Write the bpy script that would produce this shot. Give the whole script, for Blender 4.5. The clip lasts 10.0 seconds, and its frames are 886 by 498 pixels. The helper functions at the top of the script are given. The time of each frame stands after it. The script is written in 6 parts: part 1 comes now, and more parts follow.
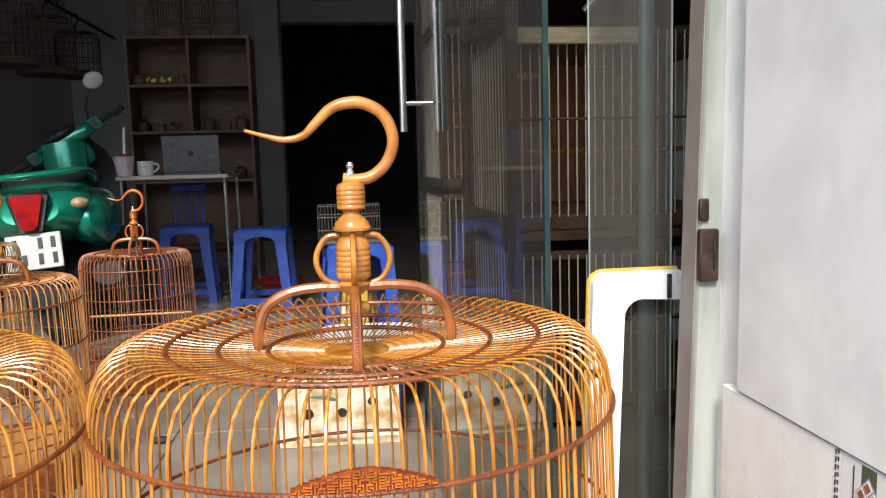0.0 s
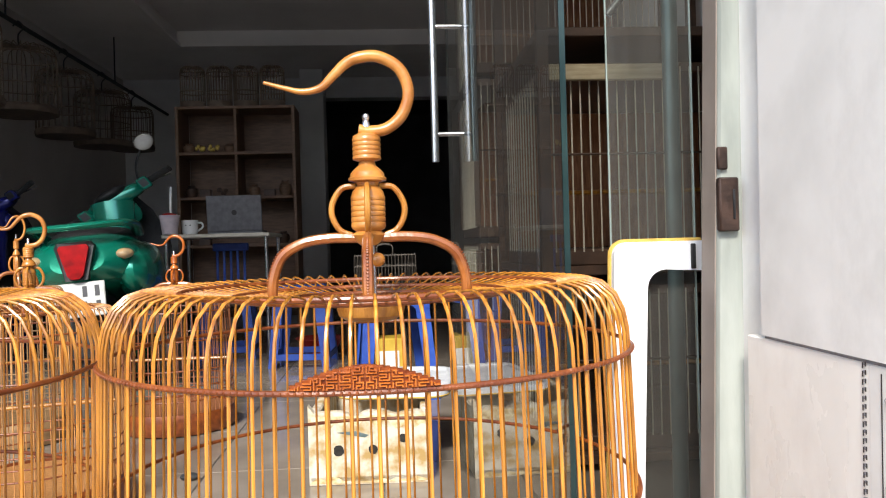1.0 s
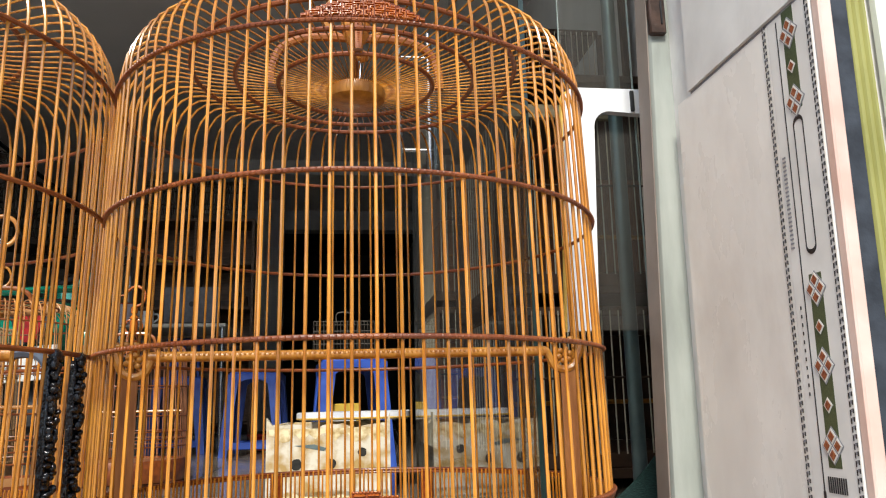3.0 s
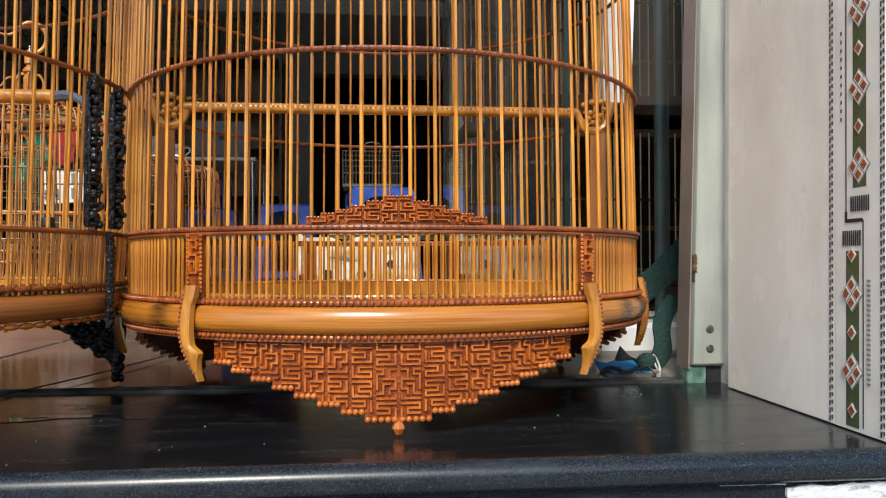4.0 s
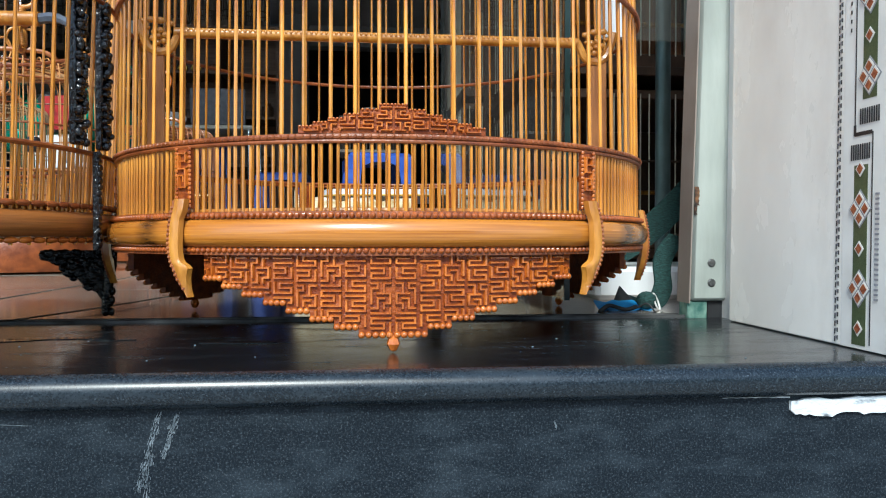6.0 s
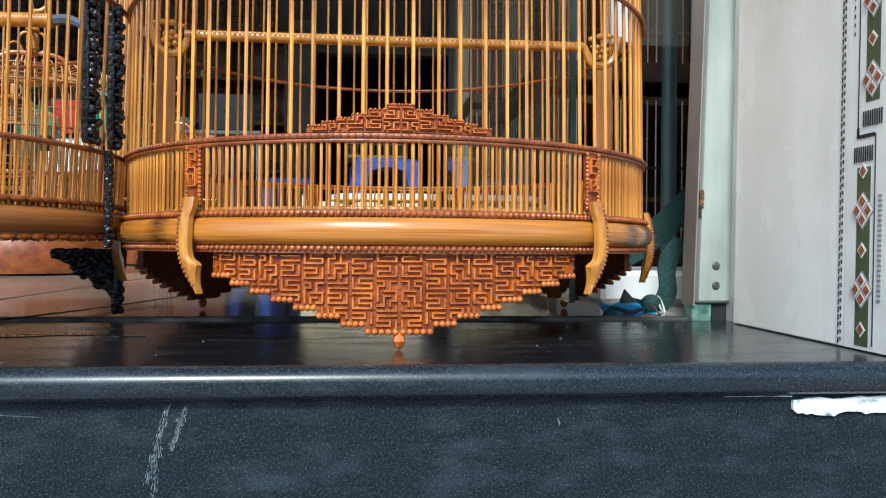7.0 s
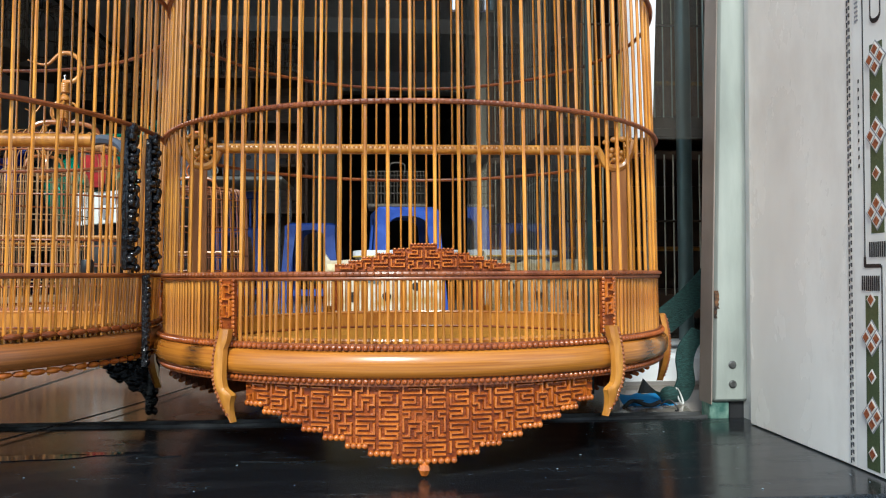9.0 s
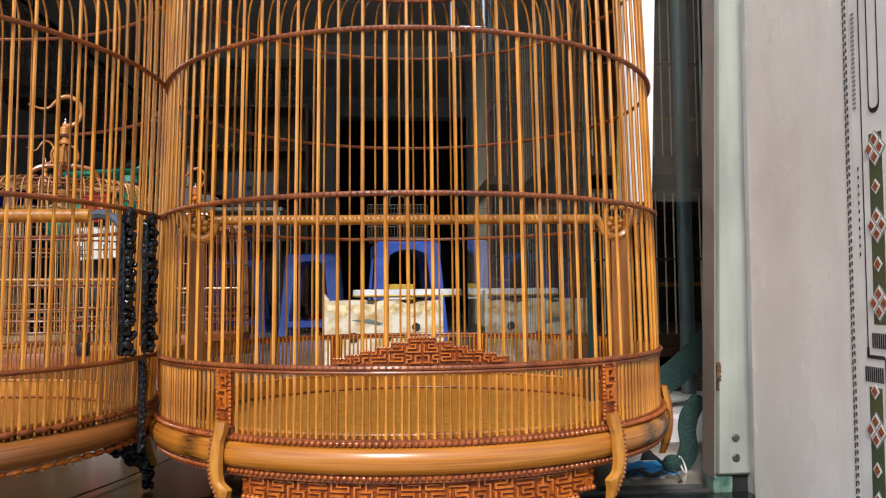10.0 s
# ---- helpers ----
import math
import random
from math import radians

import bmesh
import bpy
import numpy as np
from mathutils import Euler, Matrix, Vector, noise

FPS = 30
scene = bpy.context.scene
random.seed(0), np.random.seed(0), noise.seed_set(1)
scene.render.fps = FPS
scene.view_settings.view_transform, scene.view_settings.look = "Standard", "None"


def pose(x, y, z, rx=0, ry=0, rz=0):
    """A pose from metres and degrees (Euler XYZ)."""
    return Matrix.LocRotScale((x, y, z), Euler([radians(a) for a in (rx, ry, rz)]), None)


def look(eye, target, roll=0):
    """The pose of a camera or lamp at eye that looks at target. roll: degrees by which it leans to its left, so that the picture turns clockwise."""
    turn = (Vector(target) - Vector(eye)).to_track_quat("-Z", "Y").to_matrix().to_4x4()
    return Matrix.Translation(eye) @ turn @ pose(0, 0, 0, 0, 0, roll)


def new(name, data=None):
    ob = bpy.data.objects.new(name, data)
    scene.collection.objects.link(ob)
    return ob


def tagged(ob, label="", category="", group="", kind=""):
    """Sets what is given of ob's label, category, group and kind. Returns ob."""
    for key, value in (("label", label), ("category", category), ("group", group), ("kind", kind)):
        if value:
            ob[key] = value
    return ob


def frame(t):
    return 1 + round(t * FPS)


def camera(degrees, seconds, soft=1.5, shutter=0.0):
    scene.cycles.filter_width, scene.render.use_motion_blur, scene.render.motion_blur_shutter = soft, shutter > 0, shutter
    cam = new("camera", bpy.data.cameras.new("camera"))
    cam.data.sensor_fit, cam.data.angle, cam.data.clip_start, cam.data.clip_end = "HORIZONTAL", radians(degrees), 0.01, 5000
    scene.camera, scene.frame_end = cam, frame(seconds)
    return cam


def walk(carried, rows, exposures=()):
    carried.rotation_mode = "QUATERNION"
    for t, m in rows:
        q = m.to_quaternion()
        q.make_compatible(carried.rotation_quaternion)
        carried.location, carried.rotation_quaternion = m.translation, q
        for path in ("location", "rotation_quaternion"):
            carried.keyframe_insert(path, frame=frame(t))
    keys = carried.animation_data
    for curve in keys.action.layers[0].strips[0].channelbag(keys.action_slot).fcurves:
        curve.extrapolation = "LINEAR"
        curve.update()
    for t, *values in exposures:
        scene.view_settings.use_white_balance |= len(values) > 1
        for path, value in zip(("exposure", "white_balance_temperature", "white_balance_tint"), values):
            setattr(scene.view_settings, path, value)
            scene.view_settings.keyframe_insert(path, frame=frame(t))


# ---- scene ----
cam = camera(59.0, 10.0, soft=1.1)
PATH = [
    (0, (0.05, -0.01, 0.597), (0.295, 1.963, 0.381), -1.5),
    (0.5, (0.086, -0.001, 0.543), (0.195, 1.996, 0.511), -0.3),
    (1, (0.068, -0.015, 0.499), (0.212, 1.98, 0.488), -1.6),
    (1.5, (0.06, -0.001, 0.385), (0.284, 1.984, 0.484), -2.0),
    (2, (0.054, -0.047, 0.279), (0.322, 1.868, 0.789), -2.0),
    (2.2, (0.048, -0.055, 0.256), (0.315, 1.841, 0.829), -2.0),
    (3.3, (0.038, -0.066, 0.159), (0.304, 1.898, 0.431), -1.1),
    (3.5, (0.037, -0.064, 0.143), (0.277, 1.912, 0.332), -1.2),
    (4, (0.036, -0.063, 0.101), (0.234, 1.926, 0.131), -0.2),
    (4.5, (0.037, -0.06, 0.085), (0.25, 1.929, 0.042), 0.8),
    (5, (0.041, -0.052, 0.076), (0.252, 1.936, 0.033), 0.2),
    (5.2, (0.04, -0.048, 0.071), (0.254, 1.94, 0.027), 0.3),
    (6.5, (0.038, -0.052, 0.062), (0.235, 1.938, 0.049), -0.1),
    (7, (0.038, -0.055, 0.059), (0.225, 1.936, 0.051), 0.4),
    (7.5, (0.038, -0.061, 0.071), (0.224, 1.93, 0.074), 0.5),
    (8, (0.036, -0.069, 0.081), (0.21, 1.923, 0.091), 0.4),
    (8.5, (0.037, -0.073, 0.102), (0.191, 1.921, 0.127), -0.2),
    (9, (0.035, -0.077, 0.12), (0.171, 1.918, 0.185), -0.3),
    (9.5, (0.035, -0.076, 0.137), (0.172, 1.917, 0.22), -0.6),
    (10, (0.037, -0.075, 0.163), (0.171, 1.917, 0.28), -0.6),
]
walk(cam, [(t, look(eye, target, roll)) for t, eye, target, roll in PATH], [(0, 1.25, 6550, 9), (1, 1.40, 6550, 9), (2.2, 1.15, 6350, 8), (3.5, 0.90, 6750, 6), (4.0, 0.88, 6650, 6), (4.6, 1.22, 5950, 1), (7.5, 1.21, 5750, -2), (8.5, 1.08, 5750, 0), (9.0, 1.01, 5950, 0), (9.5, 0.87, 6450, 9), (10, 0.80, 6550, 10)])

# ---- world, sun, exposure ----
world = bpy.data.worlds.new("sky")
scene.world = world
world.use_nodes = True
_n = world.node_tree.nodes
_sky = _n.new("ShaderNodeTexSky")
_sky.sky_type = "NISHITA"
_sky.sun_disc = False
_sky.sun_elevation = radians(41)
_sky.sun_rotation = radians(194)
_sky.air_density, _sky.dust_density = 1.0, 1.2
world.node_tree.links.new(_sky.outputs[0], _n["Background"].inputs[0])
_n["Background"].inputs[1].default_value = 0.14
sun_data = bpy.data.lights.new("sun", "SUN")
sun_data.energy, sun_data.angle, sun_data.color = 2.0, radians(11), (1.0, 0.95, 0.88)
sun = new("sun", sun_data)
sun.matrix_world = look((-0.8, -3.2, 2.9), (0, 0, 0))


# ---- materials ----
def mat(name, c1, c2, scale=20.0, rough=0.5, metal=0.0, bump=0.1, fine=200.0, stretch=(1, 1, 1), rand=0.0, coat=0.0, rough2=None, spread=(0.35, 0.65), depth=0.002):
    """A surface with two colours mixed by noise, fine relief and a random shade for each object."""
    m = bpy.data.materials.new(name)
    m.use_nodes = True
    nt = m.node_tree
    b = nt.nodes["Principled BSDF"]
    L = nt.links.new
    tc = nt.nodes.new("ShaderNodeTexCoord")
    mp = nt.nodes.new("ShaderNodeMapping")
    mp.inputs["Scale"].default_value = stretch
    L(tc.outputs["Object"], mp.inputs[0])
    n1 = nt.nodes.new("ShaderNodeTexNoise")
    n1.inputs["Scale"].default_value, n1.inputs["Detail"].default_value = scale, 5
    L(mp.outputs[0], n1.inputs["Vector"])
    r = nt.nodes.new("ShaderNodeValToRGB")
    r.color_ramp.elements[0].position, r.color_ramp.elements[1].position = spread
    r.color_ramp.elements[0].color, r.color_ramp.elements[1].color = (*c1, 1), (*c2, 1)
    L(n1.outputs[0], r.inputs[0])
    col = r.outputs[0]
    if rand:
        oi = nt.nodes.new("ShaderNodeObjectInfo")
        mr = nt.nodes.new("ShaderNodeMapRange")
        mr.inputs[3].default_value, mr.inputs[4].default_value = 1 - rand, 1 + rand
        L(oi.outputs["Random"], mr.inputs[0])
        hv = nt.nodes.new("ShaderNodeHueSaturation")
        L(mr.outputs[0], hv.inputs["Value"])
        L(col, hv.inputs["Color"])
        col = hv.outputs[0]
    L(col, b.inputs["Base Color"])
    n2 = nt.nodes.new("ShaderNodeTexNoise")
    n2.inputs["Scale"].default_value, n2.inputs["Detail"].default_value = fine, 3
    L(mp.outputs[0], n2.inputs["Vector"])
    if bump:
        bp = nt.nodes.new("ShaderNodeBump")
        bp.inputs["Strength"].default_value, bp.inputs["Distance"].default_value = bump, depth
        L(n2.outputs[0], bp.inputs["Height"])
        L(bp.outputs[0], b.inputs["Normal"])
    rr = nt.nodes.new("ShaderNodeMapRange")
    rr.inputs[3].default_value, rr.inputs[4].default_value = rough, rough2 if rough2 is not None else min(1, rough * 1.35)
    L(n1.outputs[0], rr.inputs[0])
    L(rr.outputs[0], b.inputs["Roughness"])
    b.inputs["Metallic"].default_value = metal
    b.inputs["Coat Weight"].default_value = coat
    b.inputs["Coat Roughness"].default_value = 0.12
    return m


def glass(name, tint, ior=1.5, rough=0.0):
    m = bpy.data.materials.new(name)
    m.use_nodes = True
    nt = m.node_tree
    nt.nodes.remove(nt.nodes["Principled BSDF"])
    t, g, f, x = (nt.nodes.new("ShaderNode" + k) for k in ("BsdfTransparent", "BsdfGlossy", "Fresnel", "MixShader"))
    t.inputs[0].default_value = (*tint, 1)
    g.inputs["Roughness"].default_value = rough
    f.inputs[0].default_value = ior
    L = nt.links.new
    d, y = nt.nodes.new("ShaderNodeBsdfDiffuse"), nt.nodes.new("ShaderNodeMixShader")
    d.inputs[0].default_value = (0.5, 0.465, 0.415, 1)
    nz, rp = nt.nodes.new("ShaderNodeTexNoise"), nt.nodes.new("ShaderNodeMapRange")
    nz.inputs["Scale"].default_value = 7.0
    rp.inputs[3].default_value, rp.inputs[4].default_value = 0.04, 0.12
    L(nz.outputs[0], rp.inputs[0])
    L(rp.outputs[0], y.inputs[0])
    L(t.outputs[0], y.inputs[1])
    L(d.outputs[0], y.inputs[2])
    L(f.outputs[0], x.inputs[0])
    L(y.outputs[0], x.inputs[1])
    L(g.outputs[0], x.inputs[2])
    L(x.outputs[0], nt.nodes["Material Output"].inputs[0])
    return m


BAMBOO = mat("golden_bamboo", (0.33, 0.106, 0.011), (0.62, 0.262, 0.036), 40, 0.20, bump=0.15, fine=90, stretch=(6, 6, 0.6), rand=0.28, coat=0.5)
BAMBOO_OLD = mat("aged_bamboo", (0.40, 0.17, 0.05), (0.56, 0.28, 0.10), 40, 0.38, bump=0.15, fine=90, stretch=(6, 6, 0.6), rand=0.2, coat=0.1)
BAMBOO_RED = mat("reddish_bamboo", (0.23, 0.080, 0.033), (0.36, 0.150, 0.065), 40, 0.4, bump=0.15, fine=90, stretch=(6, 6, 0.6), rand=0.2, coat=0.1)
HOOP = mat("lacquered_bamboo_hoop", (0.28, 0.082, 0.009), (0.58, 0.228, 0.030), 16, 0.22, bump=0.05, fine=22, stretch=(1, 1, 55), coat=0.5, spread=(0.22, 0.80))
BROWN = mat("red_brown_lacquer", (0.14, 0.031, 0.007), (0.27, 0.070, 0.014), 60, 0.34, bump=0.3, fine=350, coat=0.1)
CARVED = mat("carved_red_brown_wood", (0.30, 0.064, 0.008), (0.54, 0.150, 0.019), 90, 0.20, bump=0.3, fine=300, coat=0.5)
# same carved wood, coloured darker to deepen the shade between raised bars
RECESS = mat("shaded_carving_ground", (0.15, 0.027, 0.005), (0.29, 0.066, 0.010), 160, 0.34, bump=0.5, fine=500, coat=0.15)
HOOP_PLAIN = mat("brown_bamboo_hoop", (0.17, 0.052, 0.010), (0.36, 0.125, 0.026), 8, 0.28, bump=0.25, fine=22, stretch=(1, 1, 110), coat=0.5, spread=(0.28, 0.70))
BEADWOOD = mat("dark_bead_wood", (0.22, 0.046, 0.007), (0.38, 0.094, 0.014), 90, 0.26, bump=0.2, fine=300, coat=0.4)
LIGHTWOOD = mat("honey_wood", (0.29, 0.098, 0.010), (0.53, 0.225, 0.030), 40, 0.32, bump=0.3, fine=120, stretch=(3, 3, 0.8), coat=0.25)
ARCHWOOD = mat("brown_orange_wood", (0.22, 0.06, 0.012), (0.38, 0.125, 0.025), 50, 0.26, bump=0.25, fine=160, coat=0.5)
HOOKWOOD = mat("polished_orange_wood", (0.35, 0.118, 0.017), (0.60, 0.250, 0.048), 45, 0.30, bump=0.2, fine=160, coat=0.45)
SLAT = mat("dark_bamboo_slat", (0.22, 0.075, 0.018), (0.36, 0.14, 0.035), 30, 0.35, bump=0.2, fine=90, stretch=(5, 5, 0.5), coat=0.3)
MAT_FLOOR = mat("woven_cage_floor", (0.34, 0.130, 0.014), (0.66, 0.310, 0.048), 150, 0.55, bump=0.8, fine=420, stretch=(1, 5, 1))
BLACKWOOD = mat("glossy_black_carving", (0.003, 0.003, 0.0035), (0.009, 0.009, 0.010), 60, 0.07, bump=0.6, fine=260, rough2=0.14, depth=0.003)
BLACKWOOD.node_tree.nodes["Principled BSDF"].inputs["Specular IOR Level"].default_value = 0.55
GRANITE = mat("polished_black_granite", (0.0050, 0.0060, 0.0078), (0.012, 0.0145, 0.018), 300, 0.12, bump=0.03, fine=60, rough2=0.24, spread=(0.45, 0.75))
GRANITE_NOSE = mat("worn_granite_nosing", (0.0055, 0.0090, 0.0132), (0.022, 0.032, 0.042), 1000, 0.22, bump=0.015, fine=500, rough2=0.32, spread=(0.46, 0.80))
GRANITE_FACE = mat("dusty_black_granite", (0.0034, 0.0062, 0.0100), (0.030, 0.041, 0.052), 750, 0.5, bump=0.15, fine=900, rough2=0.7, spread=(0.50, 0.86))
FLOORTILE = mat("glazed_floor_tile", (0.21, 0.178, 0.145), (0.29, 0.25, 0.21), 5, 0.07, bump=0.03, fine=30, rough2=0.18, rand=0.04)
GROUT = mat("floor_grout", (0.10, 0.09, 0.08), (0.16, 0.14, 0.12), 80, 0.9)
MARBLE = mat("pinkish_marble_tile", (0.70, 0.655, 0.595), (0.91, 0.87, 0.80), 11, 0.22, bump=0.02, fine=40, rough2=0.32, stretch=(1, 1, 0.6), spread=(0.25, 0.68))
PLASTER = mat("white_marble_slab", (0.58, 0.565, 0.53), (0.82, 0.80, 0.76), 9, 0.30, bump=0.06, fine=60, rough2=0.5, spread=(0.25, 0.6))
CREAM = mat("cream_print", (0.68, 0.655, 0.61), (0.78, 0.755, 0.71), 30, 0.22, bump=0.0)
GREENINK = mat("olive_green_print", (0.055, 0.075, 0.035), (0.085, 0.11, 0.055), 900, 0.25, bump=0.0)
BLACKINK = mat("black_print", (0.012, 0.012, 0.014), (0.03, 0.03, 0.032), 600, 0.25, bump=0.0)
GREYINK = mat("grey_print", (0.20, 0.20, 0.215), (0.28, 0.28, 0.30), 300, 0.25, bump=0.0)
RUSTINK = mat("rust_red_print", (0.20, 0.05, 0.025), (0.36, 0.12, 0.045), 500, 0.25, bump=0.0)
PINKTRIM = mat("pink_edge_tile", (0.66, 0.42, 0.34), (0.74, 0.56, 0.48), 25, 0.3, bump=0.03)
FRAMEPAINT = mat("pale_green_painted_metal", (0.24, 0.26, 0.235), (0.42, 0.445, 0.405), 9, 0.30, bump=0.05, fine=120, stretch=(3, 3, 0.7))
FRAMESIDE = mat("taupe_metal_side", (0.20, 0.165, 0.14), (0.27, 0.225, 0.19), 18, 0.4, bump=0.05)
RUST = mat("rust_and_soot", (0.02, 0.014, 0.012), (0.22, 0.10, 0.04), 160, 0.8, bump=0.5)
VERDIGRIS = mat("chipped_green_block", (0.03, 0.10, 0.08), (0.16, 0.26, 0.21), 120, 0.6, bump=0.3)
STEEL = mat("brushed_steel", (0.60, 0.60, 0.61), (0.72, 0.72, 0.73), 40, 0.22, metal=1.0, bump=0.05, fine=300, stretch=(8, 8, 0.5))
TEALMETAL = mat("teal_grey_metal_tube", (0.12, 0.17, 0.175), (0.18, 0.24, 0.24), 20, 0.25, metal=0.4, bump=0.05)
LOCK = mat("dark_brown_lock_metal", (0.03, 0.018, 0.014), (0.07, 0.04, 0.03), 90, 0.45, metal=0.4, bump=0.3)
SCREW = mat("screw_metal", (0.10, 0.10, 0.10), (0.22, 0.22, 0.21), 200, 0.4, metal=0.8, bump=0.3)
WHITEPAINT = mat("white_painted_board", (0.78, 0.79, 0.81), (0.86, 0.87, 0.89), 20, 0.4, bump=0.1, fine=60)
YELLOWEDGE = mat("yellow_glue_edge", (0.50, 0.30, 0.05), (0.62, 0.42, 0.10), 90, 0.6, bump=0.3)
GLASS = glass("green_tinted_glass", (0.66, 0.72, 0.70), 1.42)
GLASSEDGE = mat("dark_green_glass_edge", (0.010, 0.026, 0.026), (0.022, 0.046, 0.044), 20, 0.15, bump=0.0)
FOAM = mat("stained_white_foam", (0.40, 0.26, 0.09), (0.64, 0.59, 0.48), 24, 0.7, bump=0.5, fine=260, spread=(0.38, 0.58))
FOAMSTAIN = mat("yellow_brown_stained_foam", (0.34, 0.20, 0.045), (0.76, 0.66, 0.42), 55, 0.7, bump=0.5, fine=200, spread=(0.3, 0.6))
# near-black colour that stands for the shade inside holes
DARKHOLE = mat("dark_hole_patch", (0.010, 0.009, 0.008), (0.03, 0.028, 0.022), 90, 0.8)
TRAYLID = mat("silver_white_foam_lid", (0.56, 0.58, 0.62), (0.72, 0.74, 0.77), 30, 0.35, bump=0.2)
BLUEPLASTIC = mat("blue_plastic", (0.017, 0.052, 0.29), (0.032, 0.090, 0.42), 20, 0.34, bump=0.05, rand=0.08)
YELLOWPLASTIC = mat("yellow_plastic", (0.42, 0.27, 0.02), (0.55, 0.37, 0.05), 20, 0.4)
REDPLASTIC = mat("red_plastic", (0.30, 0.012, 0.012), (0.42, 0.025, 0.02), 20, 0.35)
GREENPAINT = mat("metallic_green_paint", (0.001, 0.21, 0.135), (0.003, 0.33, 0.215), 300, 0.20, metal=0.45, bump=0.0, coat=0.9)
BLUEPAINT = mat("metallic_blue_paint", (0.006, 0.010, 0.16), (0.012, 0.022, 0.26), 300, 0.2, metal=0.4, bump=0.0, coat=0.8)
BLACKPLASTIC = mat("black_plastic", (0.010, 0.010, 0.011), (0.022, 0.022, 0.024), 60, 0.42, bump=0.1)
RUBBER = mat("tyre_rubber", (0.012, 0.012, 0.012), (0.03, 0.03, 0.03), 90, 0.75, bump=0.3)
REDLENS = mat("red_tail_lens", (0.20, 0.0005, 0.001), (0.40, 0.001, 0.002), 25, 0.25, bump=0.0)
AMBER = mat("smoky_amber_lens", (0.36, 0.26, 0.16), (0.55, 0.38, 0.18), 40, 0.12, bump=0.0, coat=0.6)
PLATE = mat("white_number_plate", (0.46, 0.48, 0.46), (0.56, 0.58, 0.56), 30, 0.35, bump=0.0)
MIRRORBACK = mat("grey_mirror_shell", (0.30, 0.29, 0.26), (0.40, 0.39, 0.35), 20, 0.3)
SHELFWOOD = mat("brown_shelf_wood", (0.115, 0.062, 0.034), (0.19, 0.105, 0.06), 14, 0.5, bump=0.15, stretch=(1, 6, 6))
SHELFWOOD_PALE = mat("pale_bare_plank", (0.36, 0.27, 0.16), (0.50, 0.40, 0.26), 16, 0.55, bump=0.15, stretch=(1, 8, 8))
HANGWOOD = mat("dusty_brown_cage_wood", (0.10, 0.070, 0.050), (0.17, 0.12, 0.085), 20, 0.6, bump=0.2, rand=0.2)
DARKWOOD = mat("dark_cage_wood", (0.045, 0.022, 0.013), (0.09, 0.045, 0.026), 20, 0.45, bump=0.2, rand=0.2)
ROOMWALL = mat("grey_white_room_wall", (0.62, 0.61, 0.595), (0.74, 0.73, 0.715), 3, 0.8, bump=0.1)
CEILPAINT = mat("taupe_ceiling_paint", (0.80, 0.765, 0.73), (0.87, 0.835, 0.80), 2.5, 0.8, bump=0.05)
SIDEWALL = mat("dim_brown_grey_paint", (0.46, 0.425, 0.39), (0.58, 0.54, 0.50), 1.2, 0.8, bump=0.1)
# wall colour lowered so the inner room reads as unlit
DARKROOM = mat("darkened_inner_room", (0.07, 0.063, 0.058), (0.11, 0.10, 0.095), 3, 0.8)
LAPTOPGREY = mat("silver_grey_laptop", (0.10, 0.10, 0.11), (0.14, 0.14, 0.15), 40, 0.4, metal=0.4, bump=0.0)
CERAMIC = mat("white_ceramic", (0.72, 0.72, 0.70), (0.80, 0.80, 0.78), 30, 0.2, bump=0.0)
TABLETOP = mat("pale_table_top", (0.46, 0.43, 0.36), (0.56, 0.53, 0.45), 15, 0.35)
CUPCLEAR = mat("milky_plastic_cup", (0.50, 0.44, 0.48), (0.62, 0.55, 0.58), 30, 0.25)
GOLD = mat("gold_ornament", (0.50, 0.34, 0.06), (0.70, 0.52, 0.14), 60, 0.3, metal=0.8)
IRON = mat("dark_iron", (0.02, 0.02, 0.021), (0.04, 0.04, 0.042), 60, 0.5, metal=0.5)
WIRE = mat("pale_cage_wire", (0.50, 0.43, 0.33), (0.62, 0.55, 0.44), 60, 0.45, rand=0.15)
DARKWIRE = mat("dull_brown_grey_wire", (0.055, 0.045, 0.036), (0.10, 0.085, 0.068), 60, 0.5, rand=0.1)
PALEEDGE = mat("pale_green_glass_edge", (0.20, 0.25, 0.23), (0.30, 0.36, 0.33), 20, 0.15, bump=0.0)
RATTAN = mat("dull_brown_rattan", (0.20, 0.115, 0.050), (0.32, 0.195, 0.090), 60, 0.5, rand=0.1)
STRAP = mat("dark_teal_webbing", (0.006, 0.028, 0.026), (0.025, 0.080, 0.072), 260, 0.65, bump=0.8, fine=420, stretch=(1, 1, 4))
BLUESHEET = mat("bright_blue_plastic_sheet", (0.015, 0.22, 0.62), (0.06, 0.42, 0.85), 40, 0.35, bump=0.3, fine=60)
DARKRAG = mat("dark_twig_scrap", (0.012, 0.014, 0.016), (0.04, 0.042, 0.045), 90, 0.6, bump=0.5)
WHITECEMENT = mat("white_mortar_patch", (0.07, 0.08, 0.09), (0.60, 0.62, 0.64), 75, 0.75, bump=0.8, fine=180, stretch=(1, 1, 2), spread=(0.36, 0.47))
CONCRETE = mat("grey_pavement", (0.30, 0.295, 0.285), (0.42, 0.41, 0.395), 4, 0.85, bump=0.3, fine=40)
OLIVE = mat("olive_painted_shutter", (0.26, 0.25, 0.07), (0.36, 0.345, 0.11), 12, 0.4, bump=0.05)
SHUTTERWHITE = mat("cream_white_shutter", (0.74, 0.75, 0.64), (0.84, 0.84, 0.76), 10, 0.4, bump=0.05)
